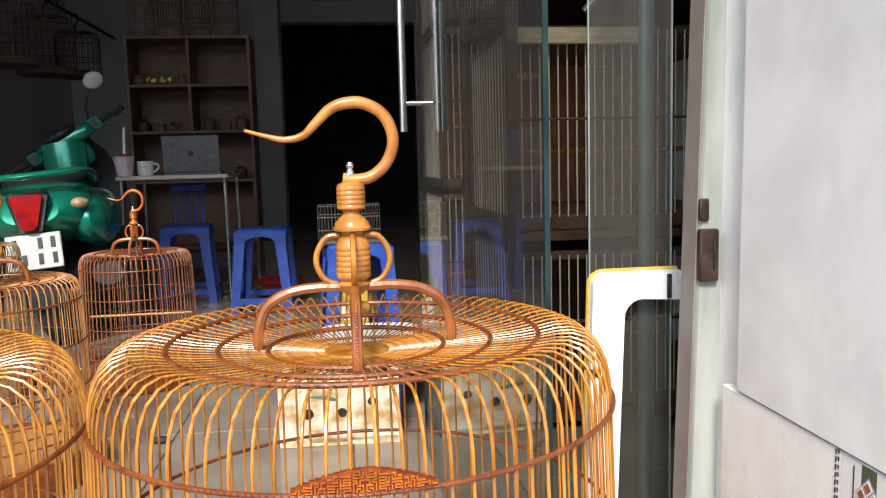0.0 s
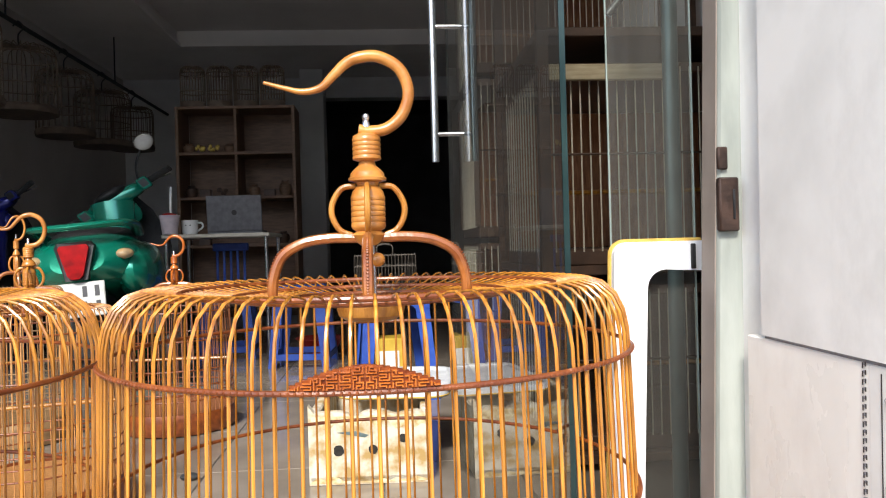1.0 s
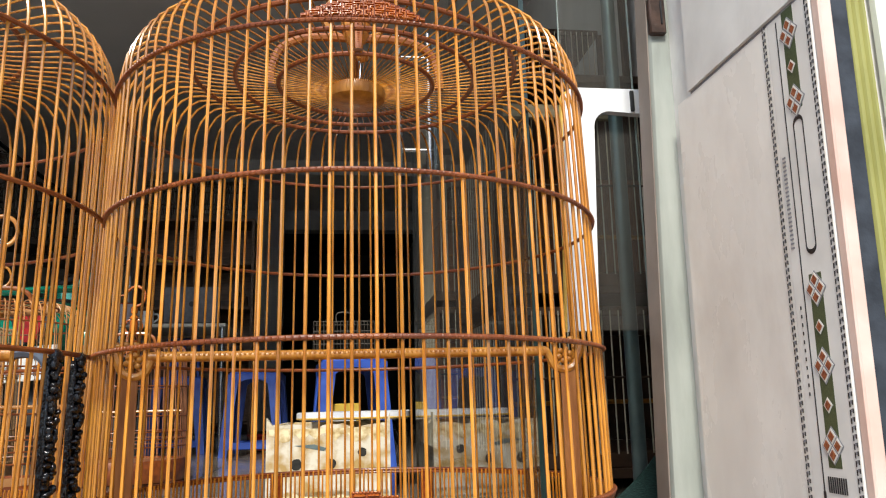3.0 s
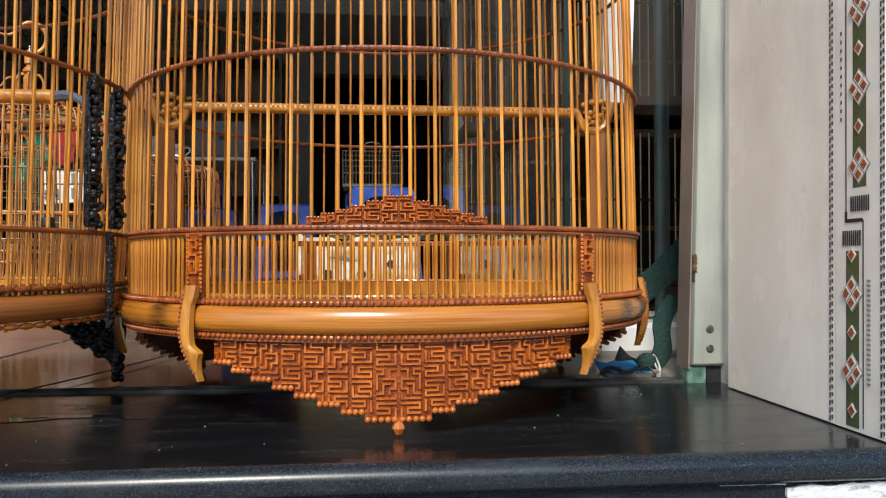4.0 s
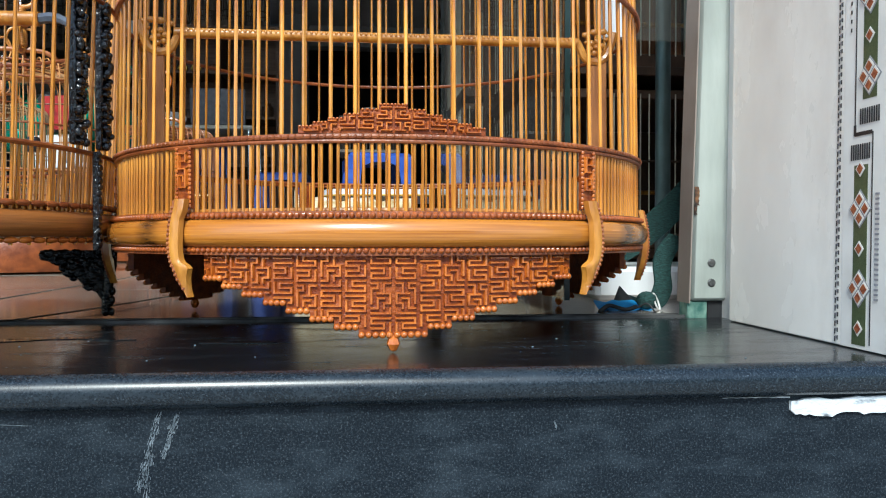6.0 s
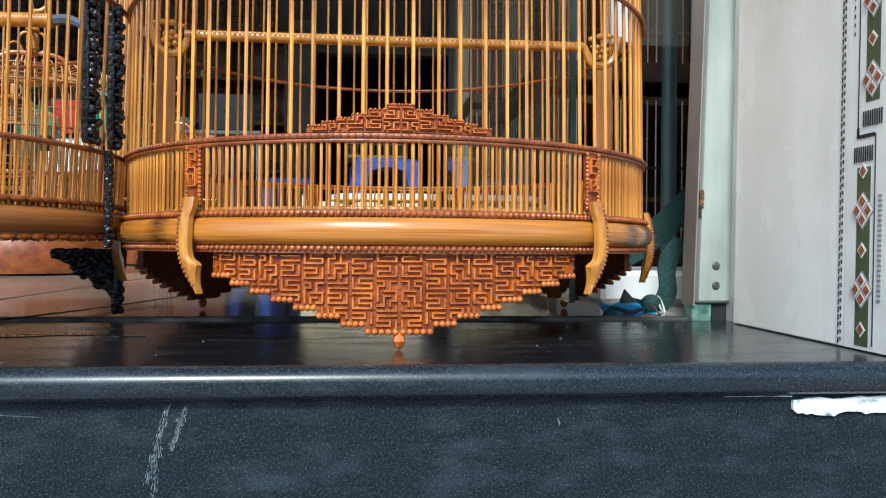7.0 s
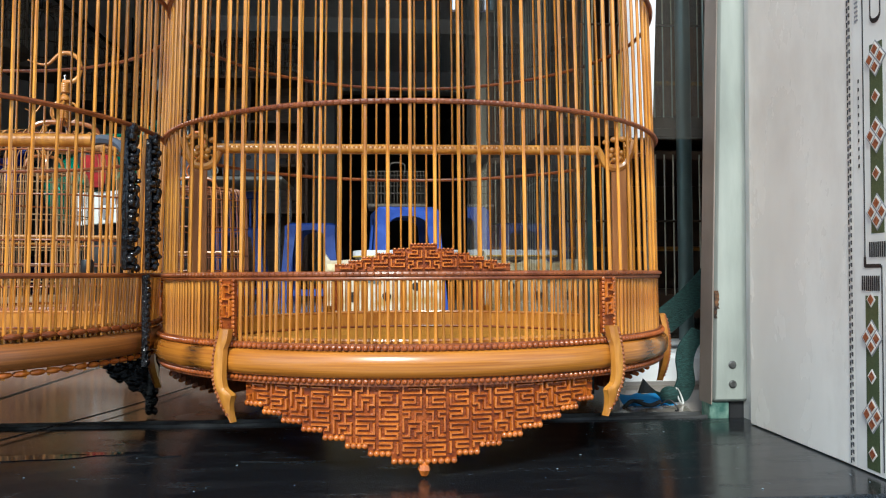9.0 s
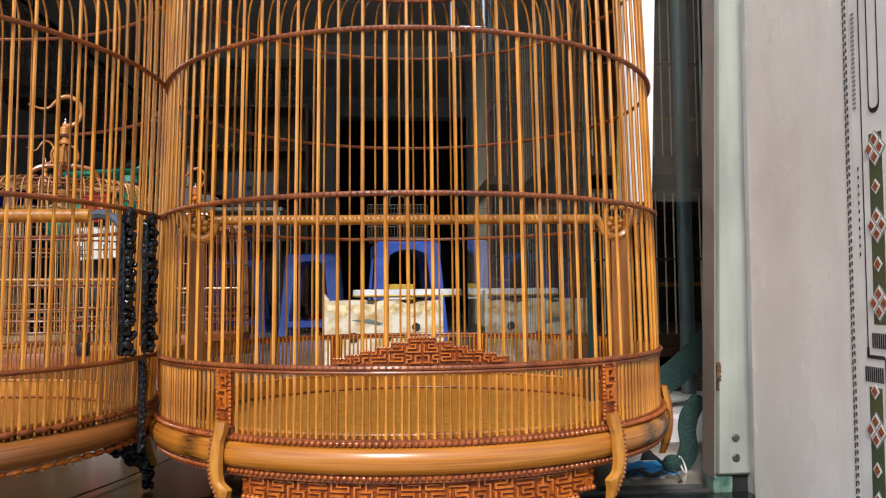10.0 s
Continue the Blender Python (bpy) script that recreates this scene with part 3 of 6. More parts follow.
# right door frame: a metal upright that leans a little
FX, FY = 0.2984, 0.553
lean = lambda z: 0.0305 * z
frame_r = thing("door_frame", (FX, FY, 0), "pale green painted metal door upright with rust", "door frame")
g = Geo().box(0.0008, 0.046, 0.0, 0.024, 0.014, 2.4, 0.0025)
g.v = [(x + lean(z), y, z) for x, y, z in g.v]
part("upright", g, FRAMEPAINT, frame_r)
g = Geo().box(-0.0005, 0.0006, 0.0015, 0.026, 0.012, 2.4)
g.v = [(x + lean(z), y, z) for x, y, z in g.v]
part("side_strip", g, FRAMESIDE, frame_r, "taupe brown side of the upright", False)
part("foot_block", Geo().box(0.000, 0.0165, 0.004, 0.022, -0.004, 0.0138, 0.001), VERDIGRIS, frame_r, "chipped green foot block")
part("foot_gap", Geo().box(0.0175, 0.036, 0.006, 0.022, -0.004, 0.0135), BLACKPLASTIC, frame_r, "black gap filler", False)
for z in (0.0445, 0.0285):
    part("screw", Geo().lathe([(0, 0), (0.0024, 0.0), (0.0033, 0.0009), (0.0033, 0.002), (0, 0.002)][::-1], 14).move(pose(0.0178, -0.0016, z, -90)), SCREW, frame_r)
rng = random.Random(3)
for (dy0, z0, w, h) in ((0.0, 0.087, 0.0022, 0.008), (0.0, 0.098, 0.0038, 0.015)):
    pts = [(0.0012 + lean(z0) + (w if s else 0) * rng.uniform(0.4, 1.0), z0 + h * (k / 8 - 0.5)) for s in (0, 1) for k in (range(9) if not s else range(8, -1, -1))]
    pts = [(0.0009 + lean(z0), b) if i < 9 else (a, b) for i, (a, b) in enumerate(pts)]
    part("rust_spot", Geo().prism(pts, -0.0003, 0.001, lambda a, b, t: (a, t, b)), RUST, frame_r, "rust and soot where paint has burnt off", False)
part("lock_plate", Geo().box(0.0156, 0.0306, -0.007, 0.0, 0.503, 0.543, 0.0012), LOCK, frame_r, "dark brown lock case")
part("lock_slot", Geo().box(0.0255, 0.0270, -0.0085, -0.0065, 0.512, 0.534, 0.0004), IRON, frame_r)
part("latch", Geo().box(0.0165, 0.0240, -0.004, 0.0, 0.549, 0.566, 0.001), LOCK, frame_r, "small dark latch")

# fixed glass beside the upright and the door leaf that stands open into the shop
def pane(name, x0, y0, x1, y1, z0, z1, th=0.005, rim=GLASSEDGE):
    d = Vector((x1 - x0, y1 - y0, 0))
    n = Vector((-d.y, d.x, 0)).normalized() * th / 2
    e = thing(name, ((x0 + x1) / 2, (y0 + y1) / 2, z0), "clear greenish frameless glass panel" if name == "window_1" else "frameless glass door standing open into the shop", "glass")
    e["kind"] = "structure"
    o = Vector(e.location)
    a, b = Vector((x0, y0, z0)) - o, Vector((x1, y1, z0)) - o
    up = Vector((0, 0, z1 - z0))
    vs = [a + n, b + n, b - n, a - n]
    vs += [p + up for p in vs]
    ob = part("glass_pane", Geo().add([vs[0], vs[1], vs[5], vs[4]], [(0, 1, 2, 3)]), GLASS, e, "", False)
    if ob.data.polygons[0].normal.dot(Vector((-1, -1, 0))) < 0:
        ob.data.flip_normals()
    u = d.normalized() * (0.0012 if th > 0.003 else 0.0006)
    for p in (a, b):
        part("glass_edge", Geo().add([p + n - u, p + n + u, p - n + u, p - n - u, p + n - u + up, p + n + u + up, p - n + u + up, p - n - u + up], [(0, 1, 5, 4), (1, 2, 6, 5), (2, 3, 7, 6), (3, 0, 4, 7), (4, 5, 6, 7)]), rim, e, "dark green polished edge", False)
    return e

pane("window_1", 0.268, 0.672, 0.345, 0.672, 0.252, 2.15, 0.002, PALEEDGE)
door = pane("door_1", 0.222, 0.645, 0.201, 1.56, 0.008, 2.12)
hx, hy = -0.003, 1.505 - (0.645 + 1.56) / 2
handle = part("pull_handle", Geo().tube([(hx - 0.040, hy, 0.652), (hx - 0.040, hy, 0.972)], 0.0075, 14), STEEL, door, "brushed steel pull handle")
part("handle_bar", Geo().tube([(hx + 0.038, hy, 0.652), (hx + 0.038, hy, 0.972)], 0.0075, 14), STEEL, handle)
for z in (0.706, 0.915):
    part("crossbar", Geo().tube([(hx - 0.040, hy, z), (hx + 0.038, hy, z)], 0.0045, 10), STEEL, handle)

# white painted bracket board by the fixed glass
R0 = 0.016
out = [(0.263, 0.250), (0.263, 0.482)] + [(0.275 - 0.012 * math.cos(radians(a)), 0.4845 + 0.012 * math.sin(radians(a))) for a in range(0, 91, 15)] + [(0.345, 0.4965), (0.345, 0.470)]
inn = [(0.3085, 0.472)] + [(0.3085 - R0 * math.sin(radians(a)), 0.456 + R0 * math.cos(radians(a))) for a in range(15, 91, 15)] + [(0.2915, 0.250)]
splay = lambda a, b: a + 0.003 + 0.035 * min(0.0, b - 0.47)
out, inn = [(splay(a, b), b) for a, b in out], [(splay(a, b), b) for a, b in inn]
bracket = thing("bracket_board", (0, 0.655, 0), "white painted angle board with a yellow glued edge", "bracket")
part("board", Geo().prism(out + inn, 0.0, 0.010, lambda a, b, t: (a, t, b)), WHITEPAINT, bracket, "", False)
part("glue_edge", Geo().tube([(a - 0.0006 if a < 0.27 else a, 0.0115, b + (0.0006 if b > 0.48 else 0)) for a, b in out[:-1]], 0.0022, 6), YELLOWEDGE, bracket, "yellowed glue edge")
part("hinge_plate", Geo().box(0.334, 0.338, -0.003, 0.0, 0.472, 0.494, 0.0006), IRON, bracket)

# steel tube behind the glass
pole = thing("standing_tube", (0.418, 0.915, 0), "teal grey metal tube standing inside the glass", "tube")
part("tube", Geo().tube([(0, 0, -0.003), (0, 0, 0.80), (0, 0, 2.2)], 0.0095, 16), TEALMETAL, pole)
part("sleeve", Geo().tube([(0, 0, 0.80), (0, 0, 2.2)], 0.0105, 16), TEALMETAL, pole)

st_ = Geo().tube([(0.000, 0.0, 0.862), (-0.072, 0.014, 0.775)], 0.0045, 12)
part("strut", st_, SCREW, pole, "slanting brace tube")
part("clamp", Geo().box(-0.016, 0.016, -0.013, 0.013, 0.846, 0.880, 0.003).box(-0.010, 0.010, -0.021, -0.0135, 0.852, 0.872, 0.002), SCREW, pole, "worn metal pipe clamp")

# neighbour's shutter beyond the wall end
shut = thing("rolling_shutter", (0.3455, 0.338, 0.205), "olive and cream ribbed metal shutter of the neighbouring shop", "shutter")
pts, x = [], 0.0
while x < 0.015:
    pts += [(x, 0.0), (x + 0.0012, -0.0018), (x + 0.0028, -0.0018), (x + 0.004, 0.0)]
    x += 0.005
part("olive_guide", Geo().prism(pts + [(x, 0.004), (0.0, 0.004)], 0.0, 2.6, lambda a, b, t: (a, b, t)), OLIVE, shut, "olive green ribbed guide rail", False)
pts, x = [], 0.0205
while x < 0.6:
    pts += [(x, -0.001), (x + 0.002, -0.0035), (x + 0.006, -0.0035), (x + 0.008, -0.001)]
    x += 0.013
part("cream_panel", Geo().prism(pts + [(x, 0.004), (0.0205, 0.004)], 0.0, 2.6, lambda a, b, t: (a, b, t)), SHUTTERWHITE, shut, "cream white ribbed panel", False)
part("bolt", Geo().lathe([(0, 0.004), (0.003, 0.004), (0.004, 0.002), (0.004, 0)], 10).move(pose(0.047, -0.0035, 0.300, 90)), SCREW, shut)
part("lower_plate", Geo().box(0.0, 0.6, 0.0, 0.007, -0.215, -0.001), BLACKPLASTIC, shut, "dark plate below the shutter", False)

# shop room: walls, ceiling with a sunk tray, dark back opening
solid("wall_left", Geo().box(-2.7, -2.5, 0.6, 8.2, -0.05, 3.2), SIDEWALL, "dim brown grey painted side wall of the shop", "wall", "structure", smooth=False)
solid("wall_left_front", Geo().box(-4.0, -2.5, 0.346, 0.6, -0.2, 3.2), PLASTER, "white front wall beside the shop opening", "wall", "structure", smooth=False)
solid("wall_right", Geo().box(1.02, 1.2, 0.6, 11.0, -0.05, 3.2), ROOMWALL, "grey white painted side wall behind the cages", "wall", "structure", smooth=False)
g = Geo().box(-2.5, -0.72, 8.0, 8.2, -0.05, 3.2).box(-0.72, 1.02, 8.0, 8.2, 2.02, 3.2)
solid("wall_back", g, ROOMWALL, "grey white back wall with a dark opening", "wall", "structure", smooth=False)
solid("pier", Geo().box(-0.72, -0.50, 7.6, 8.0, -0.002, 2.224, 0.004), ROOMWALL, "plastered pier beside the dark opening", "pier", "structure", smooth=False)
# inner room beyond the opening; its gloom is put into the wall colour
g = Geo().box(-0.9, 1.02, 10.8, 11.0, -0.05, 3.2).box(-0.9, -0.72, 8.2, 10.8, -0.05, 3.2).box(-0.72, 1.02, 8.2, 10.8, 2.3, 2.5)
solid("wall_inner_room", g, DARKROOM, "inner room walls coloured dark to stand for missing light", "wall", "structure", smooth=False)
solid("ceiling_front", Geo().box(-2.5, 1.02, 0.6, 3.4, 2.86, 3.2), PLASTER, "white painted ceiling near the shop front", "ceiling", "structure", smooth=False)
g = Geo().box(-2.5, 1.02, 3.404, 4.8, 2.221, 3.2).box(-2.5, 1.02, 6.64, 8.0, 2.225, 2.6).box(-2.5, -1.62, 4.8, 6.64, 2.225, 2.6).box(0.75, 1.02, 4.8, 6.64, 2.225, 2.6)
g.box(-1.62, 0.75, 4.8, 6.64, 2.335, 2.6)
g.box(-1.66, 0.79, 6.60, 6.70, 2.196, 2.2245).box(-1.66, -1.58, 4.8, 6.60, 2.196, 2.2245)
solid("ceiling", g, CEILPAINT, "grey painted ceiling with a sunk tray", "ceiling", "structure", smooth=False)
solid("ceiling_beam", Geo().box(-2.5, 1.02, 3.38, 3.404, 2.217, 3.2), PLASTER, "white painted face of the ceiling beam across the shop", "beam", "structure", smooth=False)
solid("lintel", Geo().box(-2.5, 1.2, 0.346, 0.6, 2.75, 3.4), PLASTER, "white painted lintel over the shop opening", "lintel", "structure", smooth=False)
# unseen houses added across the street, for polished stone and glass to reflect
for k, (x0, x1, h) in enumerate(((-14, -7, 4.2), (-6.9, -1.2, 5.6), (-1.1, 4.6, 3.9), (4.7, 12, 5.8))):
    hs = thing("house", ((x0 + x1) / 2, -17.0, -0.2), "unseen pale house added across the street for reflections and bounce", "house", "houses across the street")
    w = (x1 - x0) / 2
    part("wall", Geo().box(-w, w, -3, 0, 0, h, 0.03), STREETWALL, hs, "", False)
    for sx in (-0.5, 0.5):
        for z in (0.9, 3.9):
            part("window", Geo().box(sx * w - 0.7, sx * w + 0.7, 0.002, 0.06, z, z + 1.7, 0.01), BLACKPLASTIC, hs, "", False)


# ---- carving tools ----
def cyl_map(R):
    """Puts (angle in degrees, height, outward) on a round wall."""
    return lambda a, b, t: ((R + t) * math.sin(radians(a)), -(R + t) * math.cos(radians(a)), b)


def fret_segments(a0, a1, z0, z1, ua, uz, inside):
    """Meander bars of a fretwork field, mirrored about angle 0; each (a0, z0, a1, z1)."""
    key = [(0, 0, 6, 0), (6, 0, 6, 2), (2, 2, 6, 2), (2, 2, 2, 4), (2, 4, 6, 4), (6, 4, 6, 6), (0, 6, 6, 6), (0, 2, 0, 6), (0, 8, 4, 8), (4, 8, 4, 10), (6, 8, 6, 12), (0, 10, 4, 10), (0, 10, 0, 12), (0, 12, 6, 12)]
    alt = [(6 - x1, y0, 6 - x0, y1) for x0, y0, x1, y1 in key]
    flip = [(0, 0, 2, 0), (2, 0, 2, 4), (4, 0, 6, 0), (4, 0, 4, 2), (4, 2, 6, 2), (6, 2, 6, 8), (0, 4, 4, 4), (0, 4, 0, 8), (2, 6, 4, 6), (4, 6, 4, 10), (0, 8, 2, 8), (2, 8, 2, 10), (4, 10, 6, 10), (0, 10, 0, 12), (0, 12, 6, 12)]
    out = []
    cols = int(max(abs(a0), abs(a1)) / (8 * ua)) + 1
    rows = int((z1 - z0) / (14 * uz)) + 1
    for r in range(-1, rows):
        for c in range(cols):
            dv = (c * 5) % 7 - 3
            for x0, y0, x1, y1 in (alt, key, flip)[(r * 2 + c) % 3]:
                A0, A1 = (c * 8 + x0 + 1) * ua, (c * 8 + x1 + 1) * ua
                Z0, Z1 = z1 - (r * 14 + y0 + 1 + dv) * uz, z1 - (r * 14 + y1 + 1 + dv) * uz
                if abs(y1 - y0) < 1:
                    Z1 = Z0
                while not inside(A0, Z0) and Z0 - Z1 > 2 * uz:
                    Z0 -= uz
                while not inside(A1, Z1) and (A1 - A0 > 2 * ua or Z0 - Z1 > 2 * uz):
                    A1, Z1 = (A1 - ua, Z1) if A1 > A0 else (A1, Z1 + uz)
                if inside(A0, Z0) and inside(A1, Z1):
                    out += [(A0, Z0, A1, Z1), (-A0, Z0, -A1, Z1)]
    return out


def fretwork(R, segs, w, wa, h):
    """Raised bars with sloping sides on a round wall."""
    g = Geo()
    for A0, Z0, A1, Z1 in segs:
        a, b = sorted((A0, A1))
        c, d = sorted((Z0, Z1))
        k = max(1, int((b - a) / 3))
        cols = []
        for i in range(k + 1):
            cols.append(a - wa + (b - a + 2 * wa) * i / k)
        put = cyl_map(R)
        vs, fs = [], []
        for q in cols:
            ins = wa * 0.35 if q == cols[0] else (-wa * 0.35 if q == cols[-1] else 0)
            vs += [put(q, c - w, 0), put(q + ins, c - w * 0.45, h), put(q + ins, d + w * 0.30, h), put(q, d + w, 0)]
        for i in range(k):
            for j in range(3):
                fs.append((i * 4 + j, (i + 1) * 4 + j, (i + 1) * 4 + j + 1, i * 4 + j + 1))
        fs += [(0, 1, 2, 3), tuple(k * 4 + j for j in (3, 2, 1, 0))]
        g.add(vs, fs)
    return g


def plate_on_ring(R, outline, th):
    """A thin curved board on a round wall; outline gives (angle, low, high) strips."""
    g = Geo()
    put = cyl_map(R)
    for a0, a1, z0, z1 in outline:
        n = max(1, int((a1 - a0) / 2.5))
        for i in range(n):
            b0, b1 = a0 + (a1 - a0) * i / n, a0 + (a1 - a0) * (i + 1) / n
            vs = [put(b0, z0, 0), put(b1, z0, 0), put(b1, z1, 0), put(b0, z1, 0), put(b0, z0, -th), put(b1, z0, -th), put(b1, z1, -th), put(b0, z1, -th)]
            fs = [(0, 1, 2, 3), (7, 6, 5, 4), (0, 4, 5, 1), (3, 2, 6, 7)]
            if i == 0:
                fs.append((0, 3, 7, 4))
            if i == n - 1:
                fs.append((1, 5, 6, 2))
            g.add(vs, fs)
    return g


def beads(R, z, n, r, squash=(1, 1, 1), a0=0.0, a1=360.0, seg=(7, 5)):
    g = Geo()
    for k in range(n):
        a = a0 + (a1 - a0) * k / n
        b = Geo().blob((0, 0, 0), (r * squash[0], r * squash[1], r * squash[2]), *seg)
        b.move(Matrix.Rotation(radians(a), 4, "Z") @ Matrix.Translation((0, -R, z)))
        g.add(b.v, b.f)
    return g


def ring(R, z, r, n=96, amp=0.0, waves=0, flat=1.0):
    pts = [(R * math.sin(2 * math.pi * k / n), -R * math.cos(2 * math.pi * k / n), z) for k in range(n)]
    rs = [r * (1 + amp * math.sin(2 * math.pi * waves * k / n)) for k in range(n)]
    return Geo().tube(pts, rs, 8, True, flat)


# ---- bird cages ----
TOP = [(0.191, 0.4235), (0.1905, 0.437), (0.1880, 0.450), (0.1825, 0.4615), (0.1740, 0.4690), (0.1640, 0.4722), (0.1530, 0.4715), (0.139, 0.4685), (0.121, 0.4655), (0.103, 0.4635), (0.067, 0.4600), (0.024, 0.4560)]
HOOK = [(-0.0055, 0.5880), (0.004, 0.5868), (0.017, 0.5895), (0.0285, 0.6005), (0.0330, 0.6175), (0.0265, 0.6345), (0.0125, 0.6432), (0.000, 0.6440), (-0.0125, 0.6400), (-0.0235, 0.6300), (-0.0335, 0.6205), (-0.0470, 0.6178), (-0.0600, 0.6205), (-0.0760, 0.6250)]


def cage_shell(c, kr, kz, bars, barmat, ringmat, bar_r, hook_turn=0.0, beaded=False, woods=None, flare=0.0, foot=1.0):
    """Bars, hoops, top dish and hook, shared by all the round cages."""
    wood, hookw = woods or (LIGHTWOOD, HOOKWOOD)
    wide = lambda z: kr * (1 + flare * max(0.0, min(1.0, (z - 0.12) / 0.3)) - (1 - foot) * max(0.0, min(1.0, (0.1205 - z) / 0.042)))
    P = lambda r, z: (0, -r * wide(z), z * kz)
    side = [(0.1985, 0.0600), (0.1985, 0.0785), (0.1982, 0.121), (0.1965, 0.2237), (0.194, 0.3245)]
    bar = Geo().tube([P(r, z) for r, z in side + TOP], [bar_r] * 10 + [bar_r * 0.85, bar_r * 0.75, bar_r * 0.68, bar_r * 0.62, bar_r * 0.58, bar_r * 0.5, bar_r * 0.4], 6).mesh("bar", barmat)
    for k in range(bars):
        ob = part("bar", bar, None, c)
        ob.rotation_euler[2] = 2 * math.pi * (k + 0.5) / bars + 0.004 * math.sin(k * 2.3)
    for r, z in ((0.1998, 0.1205), (0.1982, 0.2237), (0.1957, 0.3245), (0.1925, 0.4235)):
        hoop = part("hoop", ring(r * wide(z), z * kz, 0.0017, 120, 0.10 if not beaded else 0.0, 60), ringmat, c, "red-brown hoop")
        if beaded:
            part("beading", beads(r * wide(z) + 0.0012, z * kz, 300, 0.00115, seg=(5, 4)), ringmat, hoop)
    for r, z in ((0.139, 0.4685), (0.103, 0.4635), (0.067, 0.4600)):
        part("top_ring", ring(r * kr, z * kz, 0.0021, 72), ringmat, c)
    part("hub", Geo().lathe([(0, 0.443), (0.018, 0.443), (0.0245, 0.447), (0.026, 0.452), (0.0245, 0.4575), (0.012, 0.459), (0, 0.459)], 32).move(Matrix.Diagonal((kr, kr, kz, 1))), wood, c)
    # four arched straps that carry the finial
    strap = Geo()
    path = smoothpath([(0, -0.0735, 0.4600), (0, -0.0730, 0.4750), (0, -0.0660, 0.4930), (0, -0.0500, 0.5030), (0, -0.0300, 0.5062), (0, -0.008, 0.5060)], 4)
    strap.tube([(0, y * kr, z * kz) for _, y, z in path], 0.0039, 8, flat=1.0)
    sm = strap.mesh("carrying_arch", ARCHWOOD)
    dots = Geo()
    for p in [q for a, b in zip(path[1:], path[2:]) for q in (a, (a + b) / 2)]:
        dots.blob((0, p[1] * kr - 0.0032, p[2] * kz + 0.0020), (0.0012, 0.0012, 0.0010), 6, 4)
    dm = dots.mesh("stud_row", ringmat)
    for k in range(4):
        ob = part("carrying_arch", sm, None, c, "curved wooden carrying arch")
        ob.rotation_euler[2] = k * math.pi / 2 + radians(hook_turn)
        part("stud_row", dm, None, ob)
    fin = [(0, 0.500), (0.006, 0.500), (0.0095, 0.503), (0.0125, 0.508), (0.0098, 0.511), (0.0126, 0.513)]
    for k in range(6):
        z = 0.5145 + k * 0.0040
        fin += [(0.0131, z), (0.0131, z + 0.0026), (0.0126, z + 0.0033)]
    fin += [(0.0118, 0.541), (0.0082, 0.5455), (0.0088, 0.548), (0.0142, 0.5492), (0.0146, 0.5512), (0.0132, 0.5524), (0.0128, 0.5548), (0.0108, 0.5572), (0.0066, 0.561), (0.0060, 0.564), (0.0100, 0.565)]
    for k in range(5):
        z = 0.5658 + k * 0.0034
        fin += [(0.0108, z), (0.0108, z + 0.0018), (0.0103, z + 0.0026)]
    fin += [(0.0104, 0.5832), (0.0072, 0.585), (0, 0.585)]
    part("finial", Geo().lathe(fin, 28).move(Matrix.Diagonal((kr, kr, kz, 1))), hookw, c, "turned wooden finial")
    ear = Geo().tube([(x * kr, 0, z * kz) for x, _, z in smoothpath([(0.009, 0, 0.5455), (0.0195, 0, 0.5440), (0.0268, 0, 0.5330), (0.0272, 0, 0.5220), (0.0215, 0, 0.5120), (0.013, 0, 0.5080)], 4)], 0.0023, 8).mesh("scroll_ear", wood)
    for k in range(4):
        ob = part("scroll_ear", ear, None, c)
        ob.rotation_euler[2] = k * math.pi / 2 + radians(hook_turn)
    hk = smoothpath([(x * kr, 0, z * kz) for x, z in HOOK], 5)
    n = len(hk)
    hr = [0.0046 * kr * (1 if i < n * 0.55 else max(0.30, 1 - 0.74 * (i - n * 0.55) / (n * 0.45))) for i in range(n)]
    h = part("hook", Geo().tube(hk, hr, 10), hookw, c, "polished wooden hanging hook")
    h.rotation_euler[2] = radians(hook_turn)
    part("steel_nut", Geo().lathe([(0, 0.6005), (0.0022, 0.600), (0.0032, 0.5975), (0.0022, 0.595), (0.0030, 0.5935), (0.0036, 0.590), (0.0030, 0.586)], 14).move(Matrix.Diagonal((kr, kr, kz, 1))), STEEL, c)
    part("swivel_rod", Geo().tube([(0.003, 0, 0.505 * kz), (0.004, 0, 0.452 * kz)], 0.0012, 6), STEEL, c)
    part("swivel_knob", Geo().blob((0.006, 0, 0.489 * kz), (0.006, 0.006, 0.0055), 12, 8), hookw, c)


